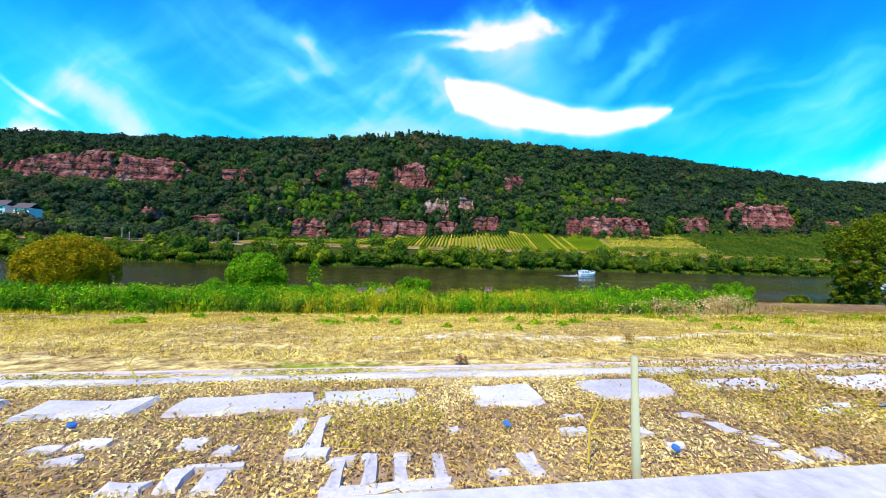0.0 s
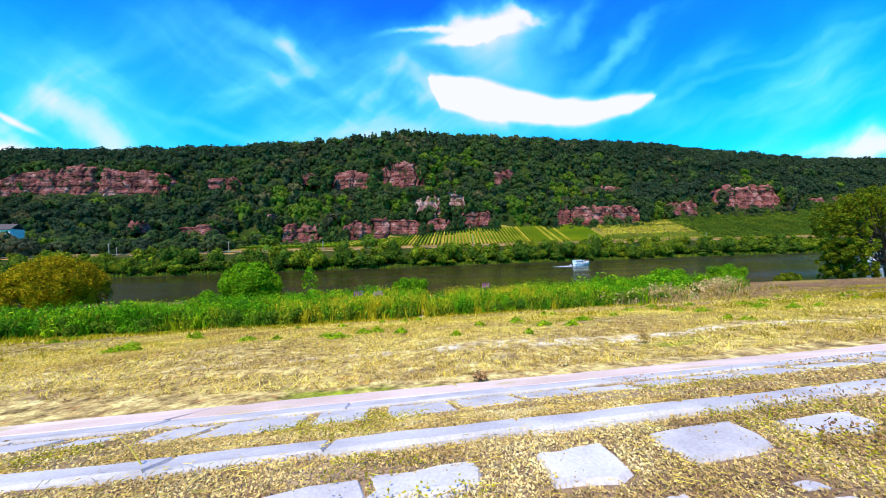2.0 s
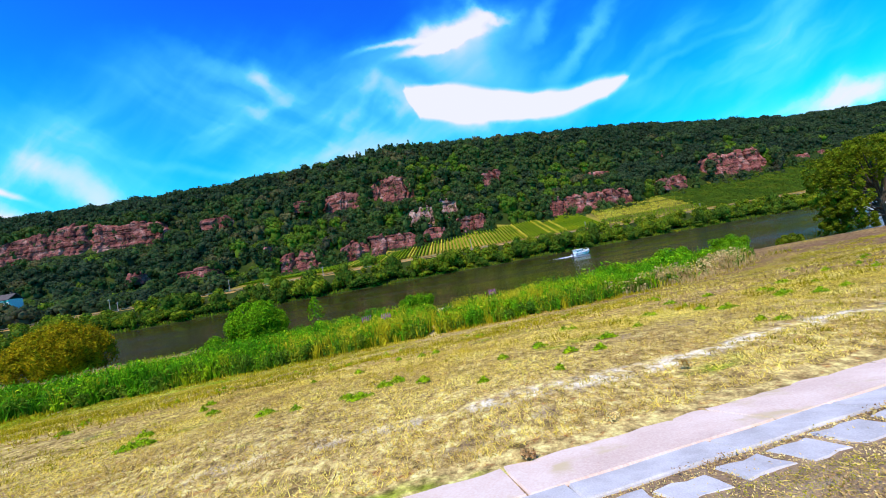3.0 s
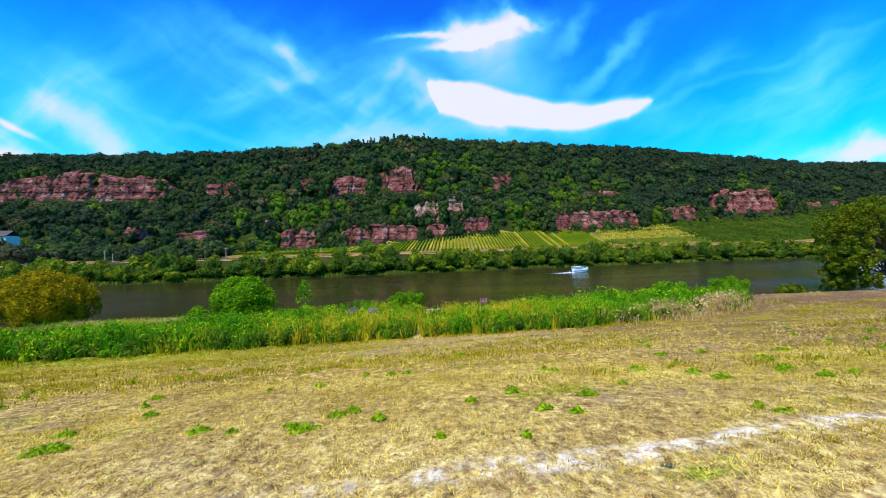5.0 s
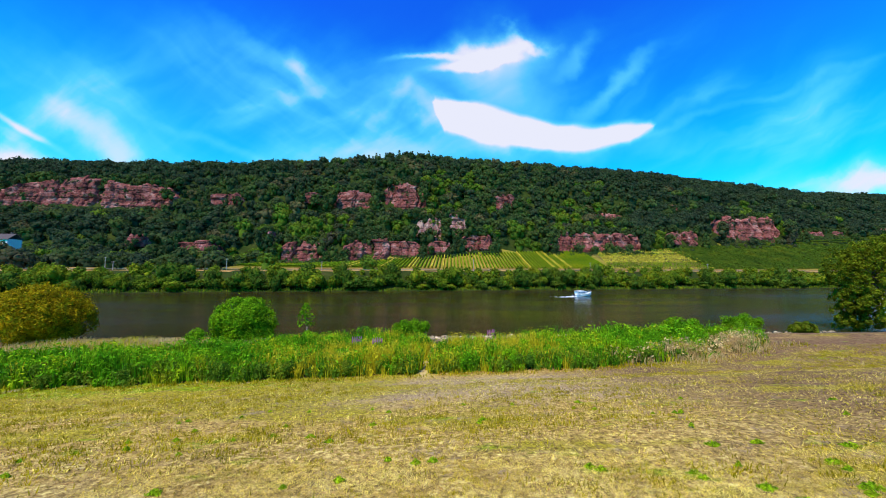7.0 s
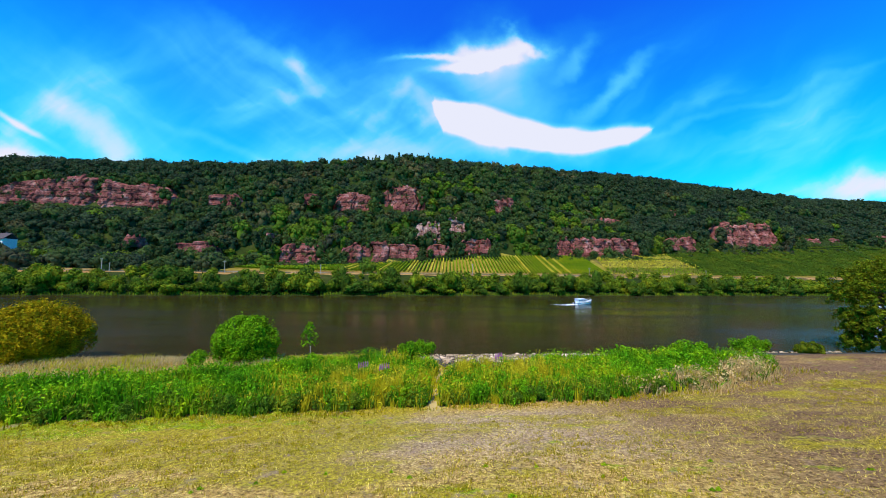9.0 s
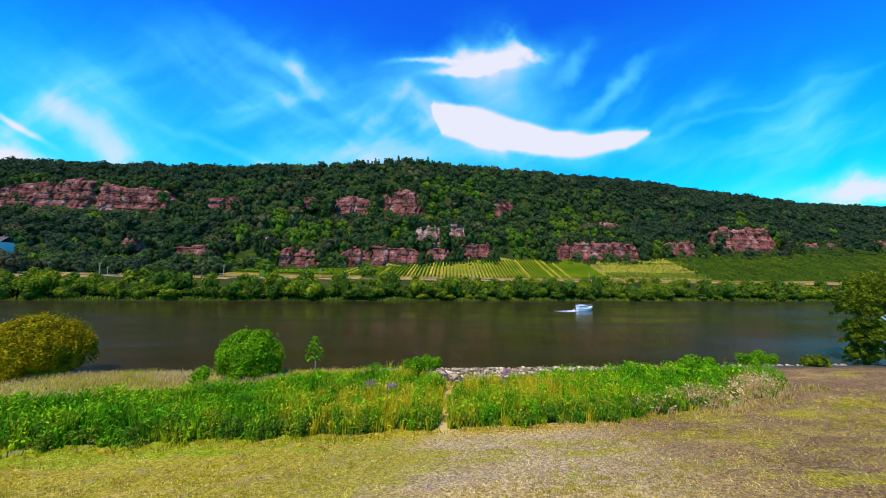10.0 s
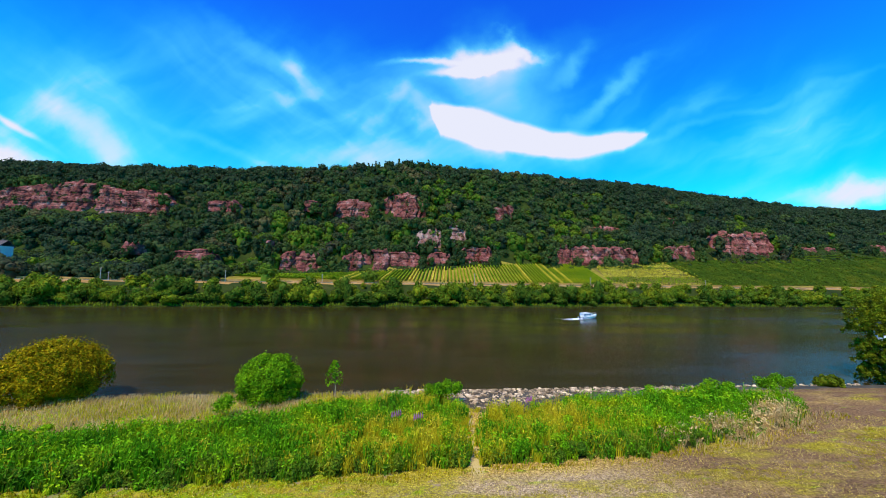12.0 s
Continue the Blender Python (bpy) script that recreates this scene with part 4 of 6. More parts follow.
def vineyard():
    r = rng(11)
    thing = tagged(new("vineyard"), "terraced vineyard of trellised green vine rows", "vineyard")
    thing.location = (0, 0, 0)
    x = -118.0
    while x < 112:
        lo = float(np.interp(x, [-125, -60, 60], [60, 43, 41])) + r.uniform(0, 1)
        hi = float(np.interp(x, [-125, -60, 20, 100], [77, 87, 89, 90]))
        part_of("vine_trellis", vine_row(x, lo, hi, 0.05, r, VINE if r.uniform() < 0.93 else VINEGOLD), thing)["kind"] = "stuff"
        x += 2.3
    # younger plot with gaps, gold leaves over bare soil: rows along the slope
    for d in np.arange(43, 91, 2.4):
        k = 44
        xs = np.linspace(115 + 0.28 * (d - 43), 194 + 0.1 * (d - 43), k) + r.normal(size=k) * 0.2
        ys = shore(xs) + d
        c = np.stack([xs, ys, land(xs, ys) + 0.8], 1)[r.uniform(size=k) < 0.9]
        v, f = leaves(np.repeat(c, 7, 0) + r.normal(size=(7 * len(c), 3)) * (0.30, 0.24, 0.36), np.tile((0, -0.6, 0.6), (7 * len(c), 1)), 0.75, r, 0.6, 1.1)
        part_of("vine_trellis", mesh_of("vine_trellis", v, f, VINEGOLD if r.uniform() < 0.7 else VINE), thing, "gold-leaved young vine row with gaps")["kind"] = "stuff"
    # close-set plot beyond it, rows running obliquely; its shade is put into the leaf colour
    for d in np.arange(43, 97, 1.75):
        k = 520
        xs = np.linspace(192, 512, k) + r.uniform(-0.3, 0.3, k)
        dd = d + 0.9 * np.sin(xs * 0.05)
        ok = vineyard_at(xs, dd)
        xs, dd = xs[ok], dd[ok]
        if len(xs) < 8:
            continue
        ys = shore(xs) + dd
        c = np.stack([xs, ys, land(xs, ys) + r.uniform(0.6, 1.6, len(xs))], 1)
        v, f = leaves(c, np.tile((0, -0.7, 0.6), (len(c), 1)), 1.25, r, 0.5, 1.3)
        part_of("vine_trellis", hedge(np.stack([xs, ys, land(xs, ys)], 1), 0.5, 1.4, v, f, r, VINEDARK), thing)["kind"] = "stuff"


vineyard()


# ---- far bank: shrubs, road, wall, poles, house ----
def bank_shrubs():
    r = rng(21)
    protos = []
    for k in range(7):
        q = rng(200 + k)
        v, f = crown(q, 3.6 * q.uniform(0.7, 1.15), 3.2, 3.0, 12, 1100, 0.40, 0.74, 0.3, 0.7)
        protos.append(mesh_of("shrub", v + (0, 0, 2.2), f, (BANKLEAF, BANKDARK)[k % 2], smooth=True))
    x = -300.0
    while x < 420:
        d = r.uniform(1.0, 6)
        s = r.uniform(0.7, 1.55) * (1.25 if r.uniform() < 0.12 else 1)
        y = float(shore(x)) + d
        ob = new("shrub", protos[r.integers(0, 7)])
        ob.matrix_basis = pose(x, y, float(land(x, y)) - 0.5, 0, 0, r.uniform(0, 360)) @ Matrix.Diagonal((s, s, s * r.uniform(0.5, 1.5), 1))
        tagged(ob, "leafy green bank shrub on the far shore", "shrub", "shrubs along the far shore")
        x += r.uniform(2.0, 4.2) * s
    for x in (-150, -118, -112, -60, -22, 3, 8, 44, 74, 79, 120, 128, 168, 205, 260, 300):
        y = float(shore(x)) + r.uniform(3, 8)
        s = r.uniform(1.5, 2.1)
        ob = new("bank_tree", protos[r.integers(0, 7)])
        ob.matrix_basis = pose(x, y, float(land(x, y)) - 0.6, 0, 0, r.uniform(0, 360)) @ Matrix.Diagonal((s * 0.8, s * 0.8, s, 1))
        tagged(ob, "taller leafy tree rising from the bank scrub", "tree", "trees along the far shore")
    # a second, lower and patchier belt up the bank
    rows = []
    for _ in range(420):
        x = r.uniform(-330, 460)
        d = r.uniform(9, 24)
        y = float(shore(x)) + d
        rows.append((x, y, float(land(x, y)) - 0.6, r.uniform(0.30, 0.55)))
    v, f = scattered(SMALL, np.array(rows), r)
    tagged(new("bank_scrub", mesh_of("bank_scrub", v, f, BANKLEAF, smooth=True)), "low green scrub covering the far bank", "scrub", kind="stuff")
    # water-edge grasses
    k = 5200
    x = r.uniform(-300, 420, k)
    y = shore(x) + r.uniform(-0.4, 2.5, k)
    v, f = blades(np.stack([x, y, land(x, y) - 0.1], 1), r.uniform(0.6, 1.6, k), np.full(k, 0.45), r, 0.5)
    tagged(new("bank_grass", mesh_of("bank_grass", v, f, BANKLEAF)), "bright grass tufts along the waterline", "grass", kind="stuff")


bank_shrubs()


def road_wall():
    """Low retaining wall and guard rail along the far road."""
    xs = np.arange(-330, 470, 6.0)
    thing = tagged(new("retaining_wall"), "low sandstone retaining wall below the vineyard", "wall")
    verts, faces = [], []
    for x in xs:
        y = float(shore(x)) + 39.5
        z = float(land(x, y))
        for dy, dz in ((-0.4, -1.2), (-0.3, 1.3), (0.3, 1.3), (0.3, -1.2)):
            verts.append((x, y + dy, z + dz * 0.7 + 0.12 * math.sin(x * 0.7)))
    for k in range(len(xs) - 1):
        o = 4 * k
        faces += [(o + a, o + 4 + a, o + 5 + a, o + 1 + a) for a in range(3)]
    part_of("wall_body", mesh_of("wall_body", verts, np.array(faces), BALLAST), thing)
    rail = tagged(new("guard_rail"), "grey steel guard rail along the far road", "guard rail")
    pts = [(x, float(shore(x)) + 26.5, float(land(x, shore(x) + 26.5)) + 0.75) for x in xs]
    v, f = tube(pts, [0.07] * len(pts), 5)
    part_of("beam", mesh_of("beam", v, np.array(f), STEEL), rail)
    post = mesh_of("post", *tube([(0, 0, 0), (0, 0, 0.8)], [0.08, 0.08], 5)[:1], np.array(tube([(0, 0, 0), (0, 0, 0.8)], [0.08, 0.08], 5)[1]), STEEL)
    for x in xs[::2]:
        ob = part_of("post", post, rail)
        ob.location = (x, float(shore(x)) + 26.62, float(land(x, shore(x) + 26.6)) - 0.05)


road_wall()


def pole(slope, height, seed):
    y = 197 / (1 - 0.14 * slope)
    x = slope * y
    z = float(land(x, y))
    thing = tagged(new("line_pole"), "thin grey line pole beside the far road", "pole", "poles along the far road")
    thing.location = (x, y, z)
    v, f = tube([(0, 0, -0.3), (0, 0, height)], [0.20, 0.14], 8)
    part_of("mast", mesh_of("mast", v, np.array(f), STEEL), thing)
    part("cross_arm", box(1.6, 0.14, 0.14, (0, 0, height - 0.5), 0.02), STEEL, thing)


for k, (slope, height) in enumerate(((-0.94, 6.5), (-0.918, 4.5), (-0.60, 6.2), (-0.33, 5.0), (0.107, 6.8), (0.45, 5.5), (0.80, 5.0))):
    pole(slope, height, k)


def house(x, y, z, w, turn, label):
    thing = tagged(new("house"), label, "house")
    thing.matrix_basis = pose(x, y, z, 0, 0, turn)
    h, dp = 5.2, 8.0
    part("wall", box(w, dp, h + 3, (0, 0, h / 2 - 1.5), 0.05), WALLWHITE, thing)
    bm = bmesh.new()
    for px in (-w / 2 - 0.5, w / 2 + 0.5):
        for py, pz in ((-dp / 2 - 0.6, h - 0.25), (0, h + 3.2), (dp / 2 + 0.6, h - 0.25), (dp / 2 + 0.6, h - 0.5), (0, h + 2.9), (-dp / 2 - 0.6, h - 0.5)):
            bm.verts.new((px, py, pz))
    bm.verts.ensure_lookup_table()
    for k in range(6):
        a, b = k, (k + 1) % 6
        bm.faces.new([bm.verts[i] for i in (a, b, b + 6, a + 6)])
    bm.faces.new([bm.verts[i] for i in range(5, -1, -1)]), bm.faces.new([bm.verts[i] for i in range(6, 12)])
    roof = part("roof", bm, ROOF, thing)
    part("chimney", box(0.8, 0.8, 1.8, (w * 0.2, 0.6, h + 3.2), 0.03), ROOF, roof)
    for px in np.linspace(-w / 2 + 1.6, w / 2 - 1.6, max(2, int(w / 3.2))):
        for pz in (1.4, 3.9):
            win = part("window", box(1.1, 0.10, 1.25, (px, -dp / 2 - 0.04, pz), 0.015), DARK, thing)
            part("window_sill", box(1.3, 0.2, 0.08, (px, -dp / 2 - 0.12, pz - 0.68), 0.01), WALLWHITE, win)


house(-248.5, 204, 22.7, 8, 8, "white rendered house with dark slate roof on the slope")
house(-258.5, 200, 23.6, 7, 20, "white gabled house beside dark trees")


# ---- boats ----
def loft(sections):
    """A hull from sections of (x, half-width, bottom, deck)."""
    verts, faces = [], []
    for x, w, bottom, deck in sections:
        for py, pz in ((-1, 1.0), (-0.92, 0.45), (-0.5, 0.1), (0, 0), (0.5, 0.1), (0.92, 0.45), (1, 1.0)):
            verts.append((x, py * w, bottom + (deck - bottom) * pz))
    for k in range(len(sections) - 1):
        o = 7 * k
        faces += [(o + a, o + a + 1, o + a + 8, o + a + 7) for a in range(6)]
        faces.append((o + 6, o, o + 7, o + 13))
    n = 7 * (len(sections) - 1)
    return verts, faces, [tuple(range(6, -1, -1)), tuple(range(n, n + 7))]


def poly(verts, faces):
    bm = bmesh.new()
    vs = [bm.verts.new(v) for v in verts]
    for f in faces:
        bm.faces.new([vs[i] for i in f])
    bmesh.ops.recalc_face_normals(bm, faces=bm.faces[:])
    return bm


def motor_boat(x, y, turn):
    boat = tagged(new("motor_boat"), "small white cabin cruiser with blue-tinted windows on the river", "boat")
    boat.matrix_basis = pose(x, y, 0, 0, -2, turn)
    v, f, caps = loft([(-3.7, 1.25, -0.35, 0.75), (-1.5, 1.35, -0.4, 0.8), (1.0, 1.25, -0.4, 0.95), (2.6, 0.8, -0.25, 1.15), (3.6, 0.22, 0.25, 1.4), (3.9, 0.04, 0.6, 1.5)])
    part("hull", poly(v, f + caps), WHITE, boat)
    part("rub_rail", box(6.2, 2.72, 0.07, (-0.8, 0, 0.72), 0.02), STEEL, boat)
    v, f, caps = loft([(-3.0, 1.0, 0.75, 1.75), (-0.6, 1.0, 0.8, 1.95), (0.9, 0.9, 0.9, 1.75), (2.1, 0.6, 1.0, 1.15)])
    cabin = part("cabin", poly(v, f + caps), WHITE, boat)
    part("cabin_roof", box(3.2, 1.9, 0.10, (-1.7, 0, 2.02), 0.04), WHITE, cabin)
    for s in (-1, 1):
        for k, px in enumerate((-2.5, -1.4, -0.3)):
            part("window", box(0.85, 0.05, 0.42, (px, s * 1.0, 1.52), 0.02), BLUEWIN, cabin, "blue-tinted cabin window")
    wind = box(0.06, 1.5, 0.55, (0, 0, 0), 0.02)
    bmesh.ops.transform(wind, matrix=pose(1.35, 0, 1.52, 0, -52, 0), verts=wind.verts)
    part("windscreen", wind, BLUEWIN, cabin, "raked tinted windscreen")
    for s in (-1, 1):
        pts = [(-0.4, s * 1.25, 0.9), (-0.4, s * 1.25, 1.35), (1.6, s * 1.05, 1.55), (3.4, s * 0.25, 1.95), (3.4, s * 0.25, 1.35)]
        v, f = tube(pts, [0.035] * 5, 5)
        part_of("bow_rail", mesh_of("bow_rail", v, np.array(f), STEEL), boat)
    v, f = tube([(-2.4, 0, 2.0), (-2.5, 0, 3.1)], [0.05, 0.03], 6)
    part_of("mast", mesh_of("mast", v, np.array(f), STEEL), boat)
    part("swim_platform", box(0.7, 2.2, 0.1, (-4.0, 0, 0.12), 0.03), WHITE, boat)
    part("outboard_motor", box(0.45, 0.4, 0.8, (-4.05, 0, 0.55), 0.08), DARK, boat)


motor_boat(51.0, 121.0, 22)


def wake():
    """Broken foam trailing behind the cruiser."""
    r = rng(31)
    k = 240
    t = r.uniform(0, 1, k) ** 1.6
    side = r.choice([-1, 0, 0, 1], k)
    lx = -4.0 - t * 8
    ly = side * (0.5 + t * 1.8) + r.normal(size=k) * (0.15 + 0.25 * t)
    c, s = math.cos(radians(22)), math.sin(radians(22))
    p = np.stack([51 + lx * c - ly * s, 121 + lx * s + ly * c, 0.012 + r.uniform(0, 0.06, k) * (1 - t)], 1)
    vs, fs = [], []
    for n, q in enumerate(p):
        w = ICO1[0] * (r.uniform(0.15, 0.5), r.uniform(0.1, 0.25), 0.05) * (1.2 - t[n]) + q
        vs.append(w), fs.append(ICO1[1] + n * len(w))
    tagged(new("wake_foam", mesh_of("wake_foam", np.concatenate(vs), np.concatenate(fs), FOAM)), "white broken wake foam on dark water", "foam", kind="stuff")


wake()


def moored_ship(x, y, turn):
    ship = tagged(new("passenger_ship"), "moored white passenger ship with rows of blue-tinted windows", "ship")
    ship.matrix_basis = pose(x, y, 0, 0, 0, turn)
    v, f, caps = loft([(-16, 0.4, 0.4, 1.9), (-14.5, 1.7, -0.3, 1.7), (-11, 2.6, -0.5, 1.5), (12, 2.6, -0.5, 1.5), (15, 2.2, -0.3, 1.6)])
    part("hull", poly(v, f + caps), WHITE, ship)
    low = part("lower_deck_house", box(23, 4.4, 1.9, (0.5, 0, 2.4), 0.08), WHITE, ship)
    up = part("upper_deck_house", box(16, 3.9, 1.6, (-1, 0, 4.2), 0.08), WHITE, ship)
    part("sun_deck", box(24, 4.7, 0.12, (0.5, 0, 3.4), 0.03), WHITE, ship)
    part("roof", box(17.5, 4.3, 0.12, (-1, 0, 5.06), 0.03), WHITE, ship)
    for px in np.arange(-10, 11.5, 1.9):
        part("window", box(1.5, 0.06, 0.85, (px, -2.21, 2.6), 0.03), BLUEWIN, low)
    for px in np.arange(-8, 6.5, 1.9):
        part("window", box(1.5, 0.06, 0.75, (px, -1.96, 4.3), 0.03), BLUEWIN, up)
    for pz in (3.9, 4.35):
        v, f = tube([(7.5, -2.3, pz), (12.3, -2.3, pz)], [0.035] * 2, 5)
        part_of("deck_rail", mesh_of("deck_rail", v, np.array(f), STEEL), ship)


moored_ship(112.0, 77.0, 4)


# ---- near bank: bushes, sapling, tree ----
def billows(r, rx, ry, rz, lumps, per, leaf, size=(0.24, 0.36), core=0.80, low=-0.55, wild=0.5):
    """A crown of many small billows on an ellipsoid: leaf sprays on their outer sides over an uneven dark heart."""
    k = np.arange(lumps)
    up = low + (1 - low) * (k + 0.5) / lumps
    a = k * 2.39996 + r.uniform(-0.35, 0.35, lumps)
    flat = np.sqrt(np.maximum(0, 1 - up * up))
    way = np.stack([np.cos(a) * flat, np.sin(a) * flat, up], 1)
    mean = (rx + ry + rz) / 3
    mid = way * (rx, ry, rz) * r.uniform(0.66, 0.88, (lumps, 1))
    rad = r.uniform(*size, lumps) * mean
    pick = np.repeat(k, per)
    out = unit(way[pick] * 0.9 + r.normal(size=(lumps * per, 3)) * 0.75 + (0, 0, 0.2))
    c = mid[pick] + out * (rad[pick] * r.uniform(0.55, 1.12, lumps * per))[:, None]
    v, f = leaves(c, out, leaf, r, wild, 1.5)
    cv = ICO2[0] * (1 + 0.07 * r.normal(size=(len(ICO2[0]), 1))) * (rx * core, ry * core, rz * core)
    return np.concatenate([v, cv]), [f, ICO2[1] + len(v)]


def bush(name, x, y, rx, ry, rz, lumps, per, leaf, material, label, category, seed, stems=9, core=0.74, sink=0.15, sprays=0, size=(0.24, 0.36)):
    r = rng(seed)
    z = float(land(x, y))
    thing = tagged(new(name), label, category)
    thing.location = (x, y, z)
    v, f = billows(r, rx, ry, rz, lumps, per, leaf, size, core)
    if sprays:
        # feathery shoots that stand out of the skin
        a, t = r.uniform(0, 2 * math.pi, sprays), np.arccos(r.uniform(-0.1, 1, sprays))
        way = np.stack([np.cos(a) * np.sin(t), np.sin(a) * np.sin(t), np.cos(t)], 1)
        foot = way * (rx, ry, rz) * r.uniform(0.80, 0.98, (sprays, 1))
        shoot = unit(way + (0, 0, 1.3)) * r.uniform(0.4, 1.05, (sprays, 1))
        c = np.concatenate([foot + shoot * q + r.normal(size=(sprays, 3)) * 0.07 for q in np.linspace(0, 1, 7)])
        w, g = leaves(c, np.tile(way, (7, 1)), leaf, r, 0.9, 2.0)
        v, f = merge([(v, f), (w, [g, np.zeros((0, 3), int)])])
    part_of("foliage", mesh_of("foliage", v + (0, 0, rz * 0.80 - sink), f, material, smooth=True), thing)
    runs = []
    for _ in range(stems):
        a, t = r.uniform(0, 2 * math.pi), r.uniform(0.3, 0.75)
        e = Vector((math.cos(a) * rx * t, math.sin(a) * ry * t, rz * r.uniform(0.9, 1.6)))
        runs.append(([(0, 0, -0.2), tuple(e * 0.35 + Vector((0, 0, 0.25 * rz))), tuple(e)], [0.12, 0.07, 0.02]))
    part_of("stems", mesh_of("stems", *limbs(runs), BARK), thing)
    return thing


bush("round_bush", -20.65, 38.2, 2.8, 2.7, 2.7, 70, 280, 0.125, BUSHLEAF, "dense rounded bright green bush on the bank", "bush", 41, 9, 0.74, 0.5, 60)
bush("willow_bush", -41.8, 38.4, 4.1, 4.0, 3.3, 84, 330, 0.125, WILLOW, "broad yellow-green willow bush by the water", "bush", 42, 14, 0.74, 0.4, 1100, (0.18, 0.30))


def sapling(x, y):
    r = rng(43)
    z = float(land(x, y))
    tree = tagged(new("sapling"), "slim young tree with a pale stake in dry grass", "tree")
    tree.location = (x, y, z)
    runs = [([(0, 0, -0.1), (0.05, 0, 1.6), (0.0, 0.05, 3.6)], [0.06, 0.045, 0.015])]
    for _ in range(14):
        h, a = r.uniform(1.3, 3.3), r.uniform(0, 2 * math.pi)
        q = 0.75 * (1.15 - abs(h - 2.2) / 2.2)
        runs.append(([(0.03, 0, h), (math.cos(a) * q, math.sin(a) * q, h + 0.35)], [0.02, 0.006]))
    part_of("trunk", mesh_of("trunk", *limbs(runs), BARK), tree)
    k = 190
    h = r.uniform(1.5, 3.9, k)
    q = 0.95 * np.clip(1.1 - np.abs(h - 2.1) / 2.0, 0.08, 1) * np.sqrt(r.uniform(0.05, 1, k))
    a = r.uniform(0, 2 * math.pi, k)
    c = np.stack([np.cos(a) * q, np.sin(a) * q, h], 1)
    v, f = leaves(c, np.stack([np.cos(a), np.sin(a), 0.5 + 0 * a], 1), 0.2, r, 0.8)
    part_of("crown", mesh_of("crown", v, f, BUSHLEAF), tree)
    stake = tagged(new("stake"), "pale wooden tree stake", "stake")
    stake.location = (x + 0.16, y - 0.05, z)
    v, f = tube([(0, 0, -0.2), (0, 0, 1.5)], [0.05, 0.045], 8)
    part_of("post", mesh_of("post", v, np.array(f), STAKE), stake)
    v, f = tube([(-0.15, 0.05, 1.25), (0.02, 0.0, 1.25)], [0.015, 0.015], 5)
    part_of("tie", mesh_of("tie", v, np.array(f), DARK), stake)


sapling(-14.25, 38.3)


def shore_tree(x, y):
    """A spreading low tree whose boughs hang to the water."""
    r = rng(44)
    z = float(land(x, y))
    tree = tagged(new("shore_tree"), "spreading yellow-green tree with dark leaning trunk by the water", "tree")
    tree.location = (x, y, z)
    runs = [([(0, 0, -0.3), (-0.2, 0.1, 1.4), (-0.6, 0, 3.2), (-0.4, 0.2, 6.5), (0.2, 0, 10.0)], [0.46, 0.38, 0.30, 0.20, 0.06])]
    spots = []
    for k in range(70):
        h = -0.25 + 1.25 * (k + 0.5) / 70
        a = k * 2.39996 + r.uniform(-0.3, 0.3)
        q = math.sqrt(1 - h * h) * r.uniform(0.78, 1.0)
        spots.append((Vector((math.cos(a) * 7.5 * q, math.sin(a) * 5.6 * q, 7.3 + h * 4.9 * r.uniform(0.9, 1.02))), r.uniform(1.0, 1.6)))
    for k in range(30):
        # boughs that hang to the ground on the river side
        spots.append((Vector((-7.6 + 3.4 * r.uniform(), r.uniform(-3.0, 2.5), 0.4 + 0.17 * k)), r.uniform(0.7, 1.1)))
    for e, q in spots:
        if r.uniform() < 0.55:
            start = Vector((-0.4, 0.1, r.uniform(1.6, 5.5)))
            mid = start.lerp(e, 0.55) + Vector((0, 0, 0.6))
            runs.append(([tuple(start), tuple(mid), tuple(e)], [0.15, 0.09, 0.03]))
    part_of("trunk", mesh_of("trunk", *limbs(runs, 8), BARK), tree, "dark forked trunk and limbs")
    items = []
    for e, q in spots:
        v, f = billows(r, q * 1.25, q * 1.2, q * 0.75, 7, 75, 0.17, (0.34, 0.5), 0.12, -0.5, 0.7)
        items.append((v + np.array(e), f))
    v, f = merge(items)
    part_of("crown", mesh_of("crown", v, f, TREELEAF), tree)


shore_tree(62.2, 46.2)
bush("shore_shrub", 46.5, 45.0, 1.7, 1.3, 0.8, 14, 70, 0.18, TREELEAF, "low olive shrub at the water's edge", "shrub", 45, 4)


# ---- tall growth along the bank ----
def growth(name, count, span, pick, height, width, material, label, category, seed, lean=0.35, wind=(0.05, 0), lift=0.0):
    r = rng(seed)
    x = r.uniform(span[0], span[1], count)
    y = r.uniform(span[2], span[3], count)
    chance = pick(x, y)
    ok = r.uniform(size=count) < chance
    x, y, c = x[ok], y[ok], chance[ok]
    h = r.uniform(*height, len(x)) * (0.60 + 0.8 * patchy(x, y, 0.8, seed + 1))
    v, f = blades(np.stack([x, y, land(x, y) - 0.03 + lift], 1), h, np.full(len(x), width) * r.uniform(0.6, 1.3, len(x)), r, lean, wind)
    return tagged(new(name, mesh_of(name, v, f, material)), label, category, kind="stuff")


def stand(x, y):
    """How tall the growth is let to be: low at the front hem, sinking again at the back of the western part."""
    front = np.clip((y - belt_front(x)) * 0.55 + 0.42, 0.42, 1)
    back = np.where(x < -8, np.clip((belt_back(x) - y) / 1.5, 0.6, 1), 1)
    return front * back * (0.72 + 0.5 * patchy(x, y, 0.9, 181))


